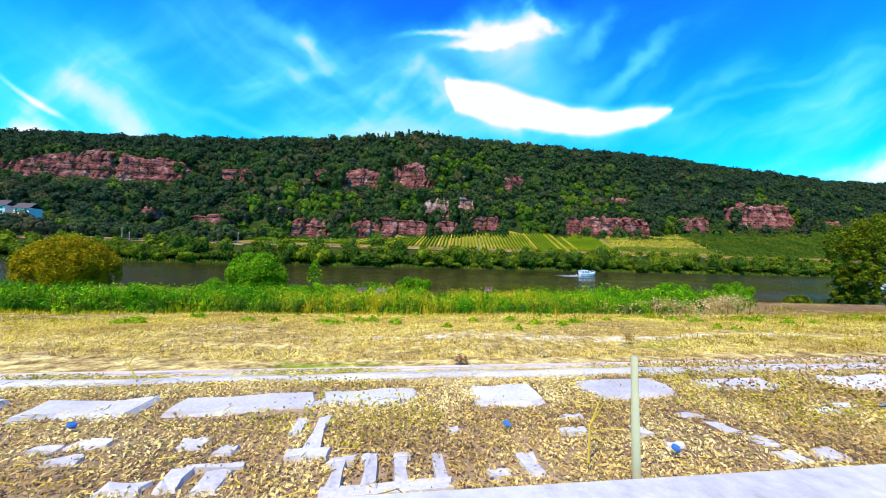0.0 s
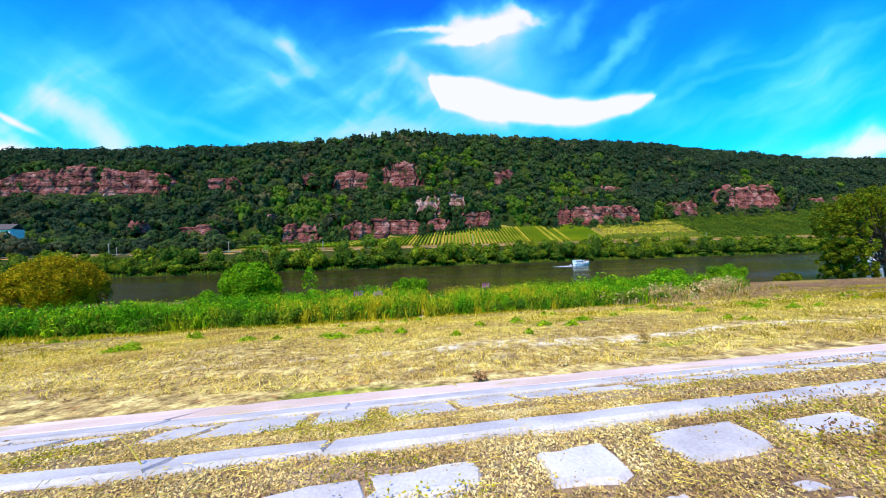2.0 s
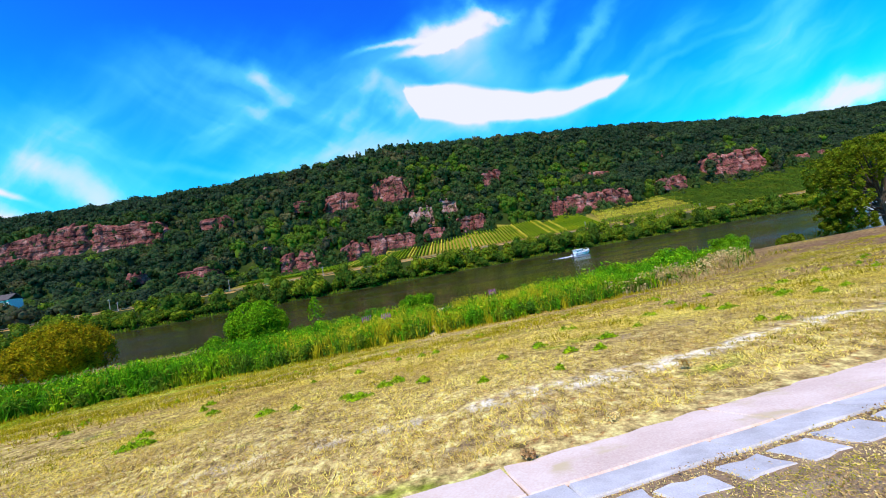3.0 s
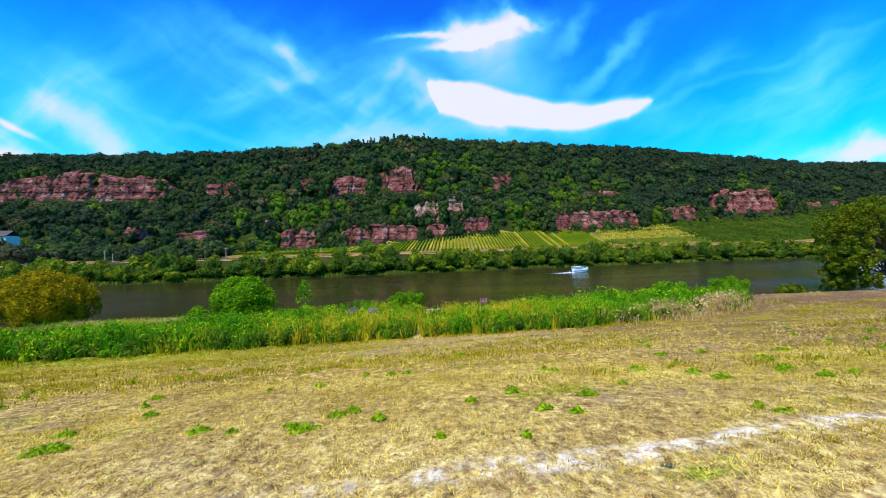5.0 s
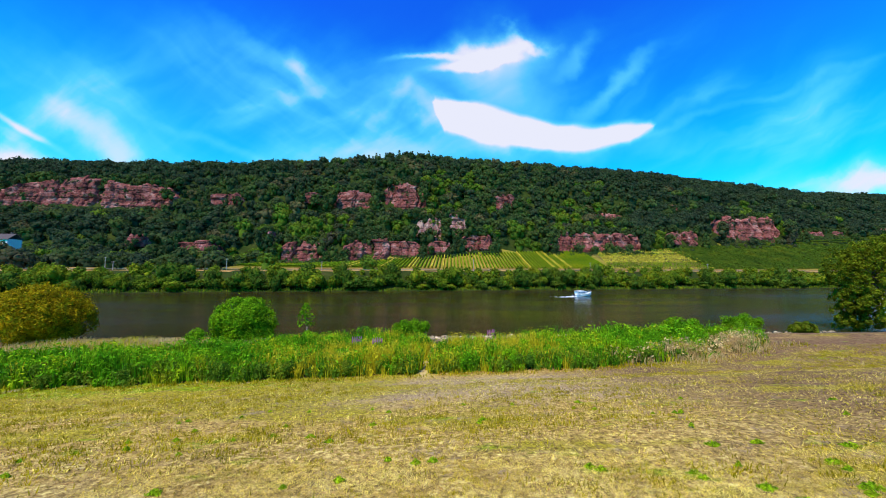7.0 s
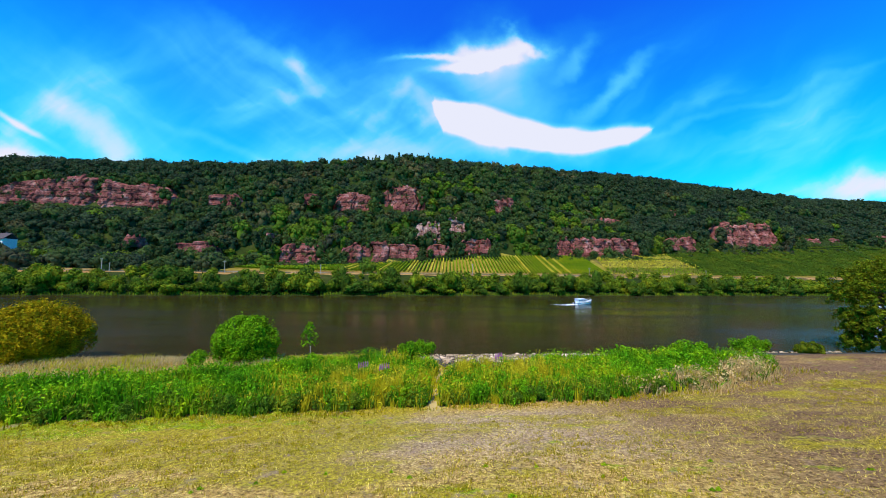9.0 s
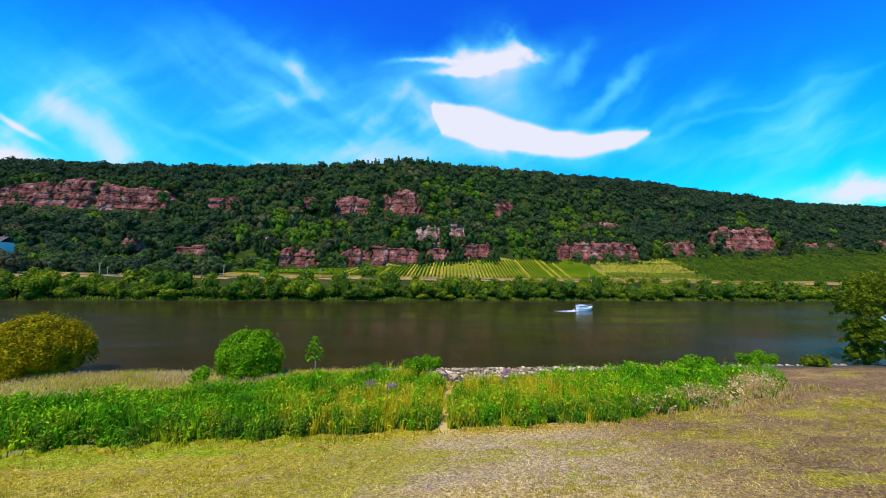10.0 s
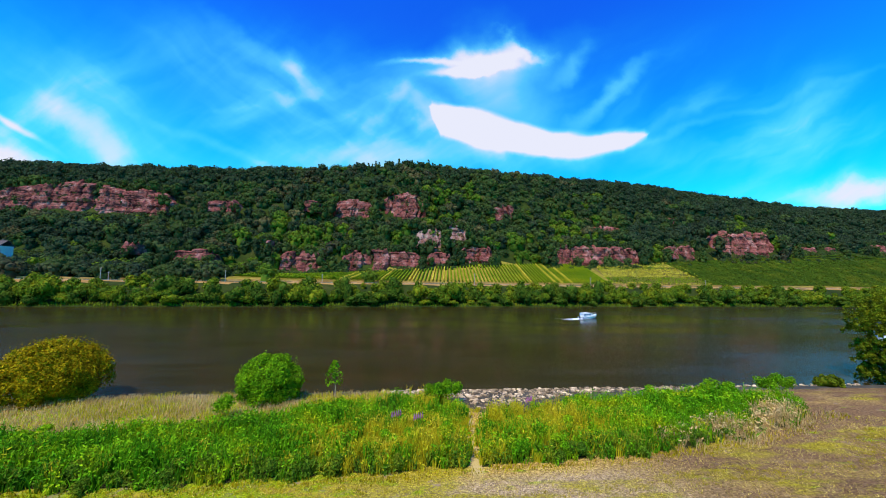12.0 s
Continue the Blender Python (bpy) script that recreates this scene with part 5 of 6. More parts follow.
def tussocks(name, count, per, pick, high, width, material, label, category, seed, spread=0.20, lean=0.30, leaf=0.0, leaf_count=0):
    """Blades gathered in tussocks that lean outward, with arching leaves over them."""
    r = rng(seed)
    x, y = r.uniform(-66, 33, count), r.uniform(21.5, 39, count)
    ok = r.uniform(size=count) < pick(x, y)
    x, y = x[ok], y[ok]
    h = r.uniform(*high, len(x)) * stand(x, y)
    k = len(x)

    def round_about(n):
        a, q = r.uniform(0, 2 * math.pi, k * n), np.sqrt(r.uniform(0, 1, k * n))
        dx, dy = np.cos(a) * q, np.sin(a) * q
        return np.repeat(x, n) + dx * spread, np.repeat(y, n) + dy * spread, np.repeat(h, n), dx, dy

    bx, by, bh, dx, dy = round_about(per)
    bh = bh * r.uniform(0.62, 1.05, len(bx))
    base = np.stack([bx, by, land(bx, by) - 0.03], 1)
    a = r.uniform(0, 2 * math.pi, len(bx))
    side = np.stack([np.cos(a), np.sin(a), 0 * a], 1) * (width / 2 * r.uniform(0.6, 1.3, len(bx)))[:, None]
    tilt = np.stack([dx * lean * bh + 0.05 * bh, dy * lean * bh, 0 * bh], 1) + r.normal(size=(len(bx), 3)) * (0.08, 0.08, 0)
    m = base + np.stack([0 * bh, 0 * bh, bh * 0.6], 1) + tilt * 0.4
    tip = base + np.stack([0 * bh, 0 * bh, bh], 1) + tilt
    v = np.stack([base - side, base + side, m - side * 0.85, m + side * 0.85, tip], 1).reshape(-1, 3)
    o = 5 * np.arange(len(bx))[:, None]
    f = [np.zeros((0, 4), int), np.concatenate([o + [0, 1, 3], o + [0, 3, 2], o + [2, 3, 4]])]
    if leaf_count:
        lx, ly, lh, dx, dy = round_about(leaf_count)
        c = np.stack([lx + dx * 0.12, ly + dy * 0.12, land(lx, ly) + lh * r.uniform(0.22, 1.02, len(lx))], 1)
        w, g = leaves(c, np.stack([dx, dy - 0.2, 0 * dx + 0.7], 1), leaf, r, 0.5, 2.6)
        v, f = merge([(v, f), (w, [g, np.zeros((0, 3), int)])])
    tagged(new(name, mesh_of(name, v, f, material)), label, category, kind="stuff")


def gold_patch(x, y):
    """Where seeding grass takes over from the green reeds."""
    g = 1.5 * np.exp(-(((x + 6.5) / 4.8) ** 2 + ((y - 28.5) / 2.8) ** 2))
    g = g + 1.3 * np.exp(-(((x - 4.5) / 5.0) ** 2 + ((y - 31.5) / 3.0) ** 2))
    g = g + 1.1 * np.exp(-(((x + 13) / 3.5) ** 2 + ((y - 36.2) / 1.1) ** 2)) + 1.2 * np.exp(-(((x + 4.5) / 1.8) ** 2 + ((y - 36.6) / 1.4) ** 2))
    g = g + 0.35 * np.exp(-(((x + 12) / 3.0) ** 2 + ((y - 25.4) / 0.9) ** 2))
    return np.clip(1.15 * g * (0.25 + 1.2 * patchy(x, y, 1.5, 183)), 0, 0.85)


def pink_patch(x, y):
    g = np.exp(-(((y - belt_front(x) - 1.4) / 1.2) ** 2)) * np.clip((x - 12.5) / 4, 0, 1) * np.clip((30 - x) / 2, 0, 1) + 1.2 * np.exp(-(((x - 27.6) / 1.9) ** 2 + ((y - 34.3) / 1.9) ** 2))
    return np.clip(g * (0.4 + 1.0 * patchy(x, y, 1.1, 184)), 0, 1)


# strength of the painted shade, greatest at the front foot of the belt
def hem_shade(x, y):
    return np.clip(1.15 - (y - belt_front(x)) / np.where((x > 3) & (x < 16), 3.0, 1.7), 0, 1)


tussocks("reed_bed", 15500, 9, lambda x, y: belt(x, y) * np.clip(1 - 1.1 * gold_patch(x, y) - pink_patch(x, y) - 0.55 * hem_shade(x, y), 0.03, 1), (0.95, 1.8), 0.078, REED, "tall lush green reeds along the bank", "reeds", 51, 0.20, 0.34, 0.085, 15)
# darker growth that stands in for shade on the lower front, plus loose patches
tussocks("nettle_bed", 15500, 6, lambda x, y: belt(x, y) * np.clip(0.62 * hem_shade(x, y) + 0.9 * np.clip(2.2 * patchy(x, y, 0.5, 62) - 1.3, 0, 1) * (1 - gold_patch(x, y)), 0, 1) * (1 - pink_patch(x, y)), (1.0, 1.4), 0.07, REEDDARK, "dark green growth along the reed front, shade put into its colour", "nettles", 52, 0.20, 0.30, 0.085, 16)
tussocks("golden_grass", 15500, 14, lambda x, y: (belt(x, y) + 0.6 * (belt(x, y - 1.2) > 0)).clip(0, 1) * np.clip(gold_patch(x, y) + 0.03, 0, 1), (1.2, 1.65), 0.06, REEDGOLD, "golden seeding grass between the reeds", "grass", 53, 0.22, 0.26, 0.075, 7)
tussocks("pink_plumes", 15500, 12, lambda x, y: np.clip(pink_patch(x, y), 0, 1) * (y > belt_front(x) + 0.2), (0.9, 1.35), 0.05, STRAWPINK, "soft pinkish seed plumes before the reeds", "grass", 162, 0.24, 0.30, 0.10, 9)
tussocks("willow_shoots", 9000, 12, lambda x, y: np.clip(1.2 - np.hypot((x - 21) / 6.0, (y - 35.6) / 2.0), 0, 1) * (x < 27.5), (1.6, 2.1), 0.12, REED, "tall fresh green willow shoots", "scrub", 55, 0.26, 0.40, 0.14, 14)
tussocks("path_grass", 9000, 12, lambda x, y: in_path(x, y) * (y > 26.5) * (y < 36) * np.clip(2.2 * patchy(x, y, 2.5, 187) - 0.4, 0, 1), (0.22, 0.45), 0.05, REEDGOLD, "short golden grass along the trodden gap", "grass", 188, 0.2, 0.5)
growth("pale_grass", 100000, (-64, 33, 26, 43), lambda x, y: np.where(x < 8, np.clip((y - belt_back(x) + 1.0) / 0.8, 0, 1) * np.clip((near_shore(x) - 1.0 - y) / 1, 0, 1) * (x < -9), 0.7 * np.clip((x - 14) / 8, 0, 1) * np.clip(1.0 - np.abs(y - belt_front(x) + 0.2) / 0.9, 0, 1)),
       (0.24, 0.60), 0.04, STRAWPINK, "pale pinkish seed grass gone dry", "grass", 54, 0.6)
growth("gold_bank_grass", 60000, (-64, -5, 28, 43), lambda x, y: np.clip((y - belt_back(x) + 1.0) / 0.8, 0, 1) * np.clip((near_shore(x) - 0.6 - y) / 1, 0, 1) * np.clip(2.6 * patchy(x, y, 0.8, 163) - 1.15, 0, 0.7),
       (0.25, 0.65), 0.05, REEDGOLD, "golden bank grass by the water", "grass", 154, 0.5)
growth("belt_hem", 60000, (-66, 34, 21, 36), lambda x, y: np.clip(1.0 - np.abs(y - belt_front(x) + 0.35) / 0.9, 0, 1) * (0.35 + 0.65 * (patchy(x, y, 0.5, 64) > 0.45)),
       (0.12, 0.34), 0.06, TURF, "short olive grass edging the reeds", "grass", 56, 0.7)


def bank_clumps():
    """Broad-leaved plants that break the top line of the growth."""
    r = rng(57)
    rows = []
    for _ in range(70):
        x = r.uniform(-62, 29)
        y = belt_front(x) + r.uniform(0.8, belt_back(x) - belt_front(x) + 0.6)
        if not in_path(x, y):
            rows.append((x, y, float(land(x, y)) + 0.2, r.uniform(0.6, 1.15)))
    protos = []
    for k in range(5):
        q = rng(580 + k)
        v, f = crown(q, 0.75, 0.75, 0.65, 5, 800, 0.070, 0.55, 0.3)
        protos.append((v + (0, 0, 0.55), f))
    # low dark clumps, added to deepen the shade at the front foot
    low = [(x, float(belt_front(x)) + r.uniform(0.2, 2.2), s) for x, s in zip(r.uniform(-60, 26, 60), r.uniform(0.5, 1.0, 60))]
    low = np.array([(x, y, float(land(x, y)) + 0.05, s) for x, y, s in low if not in_path(x, y)])
    v, f = scattered(protos, low, r)
    tagged(new("nettle_clumps", mesh_of("nettle_clumps", v, f, REEDDARK)), "dark green clumps painting the shade at the foot of the reeds", "nettles", kind="stuff")
    v, f = scattered(protos, np.array(rows), r)
    tagged(new("bank_herbs", mesh_of("bank_herbs", v, f, REED)), "leafy green herbs between the reeds", "herbs", kind="stuff")
    rows = [(x, y, float(land(x, y)) + 0.2, s) for x, y, s in ((-3.6, 36.6, 1.9), (-2.2, 37.3, 1.6), (-4.6, 37.6, 1.5), (31.5, 38.2, 1.7), (33.6, 38.9, 1.5), (35.3, 39.4, 1.2), (25.6, 37.0, 2.2), (23.4, 36.6, 1.8), (-22.5, 33.6, 1.6), (-12.0, 34.0, 1.2))]
    v, f = scattered(protos, np.array(rows), r)
    tagged(new("willow_clumps", mesh_of("willow_clumps", v, f, BUSHLEAF)), "bright leafy willow clumps on the bank", "shrubs", kind="stuff")
    # purple spikes
    for x, y in ((-7.2, 30.9), (-5.4, 30.4), (4.6, 34.0)):
        plant = tagged(new("loosestrife"), "purple flowering loosestrife among the reeds", "flower", "purple flowers in the reeds")
        z = float(land(x, y))
        plant.location = (x, y, z)
        v, f = limbs([([(0.1 * k, 0.06 * k, 0), (0.16 * k, 0.1 * k, 1.5)], [0.015, 0.008]) for k in (-2, -1, 0, 1, 2)], 4)
        part_of("stems", mesh_of("stems", v, f, REEDDARK), plant)
        for k in (-2, -1, 0, 1, 2):
            t = np.linspace(1.25, 1.80, 7)
            v, f = tube([(0.16 * k + 0.01 * math.sin(9 * q), 0.1 * k, q) for q in t], [0.02, 0.05, 0.06, 0.055, 0.045, 0.03, 0.008], 7)
            part_of("flower_spike", mesh_of("flower_spike", v, np.array(f), PURPLE), plant)


bank_clumps()


def shore_stones():
    """Loose blocks of the bank's stone pitching."""
    r = rng(65)
    n = 6000
    x = r.uniform(-10, 52, n)
    y = r.uniform(33, 46.5, n)
    edge = near_shore(x)
    lo = np.interp(x, [-10, -6, -2, 0, 2, 6, 9, 13, 17, 24, 30, 52], [41.4, 40.6, 38.2, 36.8, 36.4, 37.8, 39.4, 41.0, 41.8, 42.6, 44.6, 45.6])
    ok = (y > lo) & (y < edge + 0.55)
    ok |= (np.hypot((x - 0.4) / 0.7, (y - 36.6) / 1.0) < 1) | (np.hypot((x + 8) / 1.6, (y - 40.8) / 0.5) < 1)
    x, y = x[ok], y[ok]
    vs, fs, o = [], [], 0
    for px, py in zip(x, y):
        s = r.uniform(0.08, 0.17) * (1.7 if r.uniform() < 0.2 else 1)
        w = (ICO1[0] * (1 + 0.22 * r.normal(size=(12, 1)))) * (s * r.uniform(0.8, 1.5), s * r.uniform(0.8, 1.3), s * 0.7) + (px, py, float(land(px, py)) + s * 0.25)
        vs.append(w), fs.append(ICO1[1] + o)
        o += 12
    tagged(new("shore_stones", mesh_of("shore_stones", np.concatenate(vs), np.concatenate(fs), PEBBLE)), "pale loose riprap stones at the waterline", "stones", kind="stuff")


shore_stones()


# ---- dry meadow ----
def thatch(name, count, span, keep, length, width, material, label, seed, rise=(0.15, 0.75), clump=0.0):
    """Short mown blades, one slim triangle each, lying at all angles, some drawn together in tufts."""
    r = rng(seed)
    x, y = r.uniform(span[0], span[1], count), r.uniform(span[2], span[3], count)
    if clump:
        k = max(1, count // 14)
        cx, cy = r.uniform(span[0], span[1], k), r.uniform(span[2], span[3], k)
        pick = r.integers(0, k, count)
        x, y = cx[pick] + r.normal(size=count) * clump, cy[pick] + r.normal(size=count) * clump * 0.8
    strip = y - 0.146 * x
    ok = (strip > 3.17 + 0.03 * np.sin(7 * x)) & (y < belt_front(x) + 0.4) & (r.uniform(size=count) < keep(x, y))
    worn = np.abs(strip - 4.27 - 0.05 * np.sin(2.1 * x)) < 0.10 + 0.05 * np.sin(3.3 * x + 1)
    ok &= ~(worn & (x > -0.8) & (r.uniform(size=count) < 0.93))
    x, y = x[ok], y[ok]
    k = len(x)
    a, t = r.uniform(0, 2 * math.pi, k), r.uniform(*rise, k)
    ln, w = r.uniform(*length, k), width * r.uniform(0.6, 1.4, k)
    base = np.stack([x, y, land(x, y) - 0.006 + 0.03 * np.sin(x * 1.7 + 2 * np.sin(y * 0.6)) * np.cos(y * 1.3 + np.sin(x * 0.8)) * (y > 3.6)], 1)
    tip = base + np.stack([np.cos(a) * np.cos(t) * ln, np.sin(a) * np.cos(t) * ln, np.sin(t) * ln + 0.006], 1)
    b = a + r.normal(size=k) * 0.5 + math.pi / 2
    side = np.stack([np.cos(b), np.sin(b), 0.3 * r.normal(size=k)], 1) * (w / 2)[:, None]
    v = np.stack([base - side, base + side, tip], 1).reshape(-1, 3)
    tagged(new(name, mesh_of(name, v, np.arange(3 * k).reshape(-1, 3), material)), label, "grass", kind="stuff")


WEEDS = ((-3.21, 5.7, 0.17), (-1.76, 5.57, 0.20), (-1.95, 5.66, 0.12), (-1.44, 6.04, 0.13), (-1.24, 6.21, 0.14), (-0.77, 5.8, 0.10), (-2.38, 8.12, 0.09), (0.59, 6.34, 0.10), (1.37, 6.83, 0.14), (1.59, 5.81, 0.11), (1.96, 5.56, 0.09), (2.48, 6.36, 0.16), (3.25, 6.75, 0.10), (2.38, 8.33, 0.12),
         (4.94, 7.35, 0.14), (5.09, 6.87, 0.17), (7.11, 8.21, 0.18), (6.62, 7.26, 0.18), (4.31, 5.37, 0.09), (4.46, 5.18, 0.14), (-4.88, 5.37, 0.24), (-2.66, 5.52, 0.10), (-5.2, 5.9, 0.14), (0.1, 5.0, 0.07), (1.1, 4.9, 0.07), (-1.0, 8.8, 0.10), (5.6, 9.3, 0.16), (8.4, 9.0, 0.2))


def meadow_grass():
    r = rng(71)
    left = lambda x: np.clip((4 - x) / 14, 0, 1)
    olive = lambda x, y: np.clip(2.6 * patchy(x * 0.7, y * 1.8, 0.42, 74) - 0.95 + (0.25 + 0.35 * left(x)) * np.clip((y - 8) / 4, 0, 1) * np.clip((22 - y) / 4, 0, 1) + 0.75 * left(x) * np.clip((y - 12) / 8, 0, 1) + 0.7 * np.exp(-((y - 21.5 - 0.24 * x) / 1.4) ** 2) * (x > 8) + 0.6 * np.exp(-((y - belt_front(x)) / 1.2) ** 2) - 0.50 * np.clip((x - 7) / 7, 0, 1) + 0.08 - 0.5 * np.clip((7.5 - y) / 3, 0, 1) - 0.45 * np.exp(-((x - 1) / 6.0) ** 2) * np.clip((y - 16) / 3, 0, 1), 0.06, 1)
    straw = lambda x, y: np.clip(1.5 * patchy(x, y, 1.6, 73) + 0.1, 0.15, 1)
    mauve = lambda x, y: np.clip(2.2 * patchy(x, y, 0.9, 78) - 0.45 + 0.25 * np.clip((x - 6) / 8, 0, 1), 0.06, 1)
    spots = lambda x, y: np.clip(2.8 * patchy(x, y, 1.0, 76) - 1.05 + 0.3 * np.clip((y - 5.5) / 5, 0, 1), 0.03, 1)
    thatch("dry_grass", 185000, (-7, 10, 3.0, 9.0), straw, (0.035, 0.085), 0.0085, STRAW, "short sunburnt straw-coloured grass", 711)
    thatch("dry_grass_slope", 120000, (-24, 38, 8.5, 33.0), straw, (0.07, 0.14), 0.024, STRAW, "mown dry grass on the slope", 712)
    thatch("brown_thatch", 70000, (-8, 12, 3.0, 9.5), mauve, (0.03, 0.07), 0.0085, BROWNMAT, "brown withered thatch in the dry meadow", 713)
    thatch("brown_thatch_slope", 95000, (-24, 40, 9.0, 33.0), mauve, (0.06, 0.13), 0.024, BROWNMAT, "brown withered thatch on the lower slope", 714)
    thatch("olive_tufts", 60000, (-10, 14, 4.0, 12.0), spots, (0.03, 0.08), 0.012, TURF, "small olive grass tufts among the straw", 715, (0.3, 1.2), 0.05)
    thatch("olive_turf", 190000, (-34, 42, 7.5, 33.0), olive, (0.08, 0.17), 0.022, TURF, "patchy olive turf towards the reeds", 716, (0.6, 1.4), 0.12)
    thatch("seed_stalks", 2600, (-6, 8, 3.2, 8.0), lambda x, y: np.clip(2.0 * patchy(x, y, 1.8, 75) - 0.8, 0, 1), (0.10, 0.22), 0.005, STRAW, "thin dry seed stalks", 717, (0.9, 1.4))
    # green weeds
    places = list(WEEDS) + [(r.uniform(-10, 14), r.uniform(6.5, 15.0), r.uniform(0.05, 0.14)) for _ in range(60)]
    for k, (x, y, s) in enumerate(places):
        n = int(60 + 900 * s)
        aa, qq = r.uniform(0, 2 * math.pi, n), np.sqrt(r.uniform(0, 1, n))
        qq = qq * (1 + 0.25 * np.sin(3 * aa + k))
        px, py = x + np.cos(aa) * qq * s, y + np.sin(aa) * qq * s * 0.7
        c = np.stack([px, py, land(px, py) + 0.01 + r.uniform(0.0, 0.10, n) * np.clip(1.1 - qq, 0.1, 1)], 1) - (x, y, 0)
        v, f = leaves(c, np.stack([np.cos(aa) * qq, np.sin(aa) * qq - 0.3, 0 * aa + 1.0], 1), 0.026, r, 0.6, 2.3)
        ob = new("weed", mesh_of("weed", v, f, WEED))
        ob.location = (x, y, 0)
        tagged(ob, "low green leafy weed in dry grass", "weed", "green weeds in the meadow")


meadow_grass()


# ---- paved apron below the launch block ----
def pave_xy(u, v):
    """From along-row and up-row metres to the plan."""
    c, s = math.cos(ROW), math.sin(ROW)
    return u * c - v * s, 0.9 + u * s + v * c


def slope_pose(x, y, turn, lift=0.0):
    e = 0.1
    z = float(land(x, y))
    n = Vector((-(float(land(x + e, y)) - z) / e, -(float(land(x, y + e)) - z) / e, 1)).normalized()
    m = n.to_track_quat("Z", "Y").to_matrix().to_4x4()
    return Matrix.Translation((x, y, z + lift)) @ m @ Matrix.Rotation(turn - math.atan2(m[1][0], m[0][0]), 4, "Z")


def slab_mesh(seed, w, d, h, jag=0.012):
    """A worn paving stone with chipped outline and rounded shoulders."""
    r = rng(seed)
    ring = []
    for a, b in ((-1, -1), (-0.35, -1), (0.35, -1), (1, -1), (1, 0), (1, 1), (0.3, 1), (-0.3, 1), (-1, 1), (-1, 0)):
        ring.append((a * w / 2 + r.normal() * jag, b * d / 2 + r.normal() * jag))
    k = len(ring)
    verts = []
    for inset, z in ((0.0, -h), (0.0, -0.012), (min(0.010, 0.12 * min(w, d)), 0.0)):
        for x, y in ring:
            g = max(1e-3, math.hypot(x, y))
            verts.append((x - x / g * inset, y - y / g * inset, z + (r.normal() * 0.0015 if z == 0 else 0)))
    bm = bmesh.new()
    vs = [bm.verts.new(v) for v in verts]
    for lev in (0, 1):
        for a in range(k):
            b = (a + 1) % k
            bm.faces.new([vs[lev * k + a], vs[lev * k + b], vs[(lev + 1) * k + b], vs[(lev + 1) * k + a]])
    bm.faces.new(vs[2 * k:3 * k])
    me = bpy.data.meshes.new("paving_stone")
    bm.to_mesh(me)
    bm.free()
    me.materials.append(CONCRETE)
    return me


BARE = []


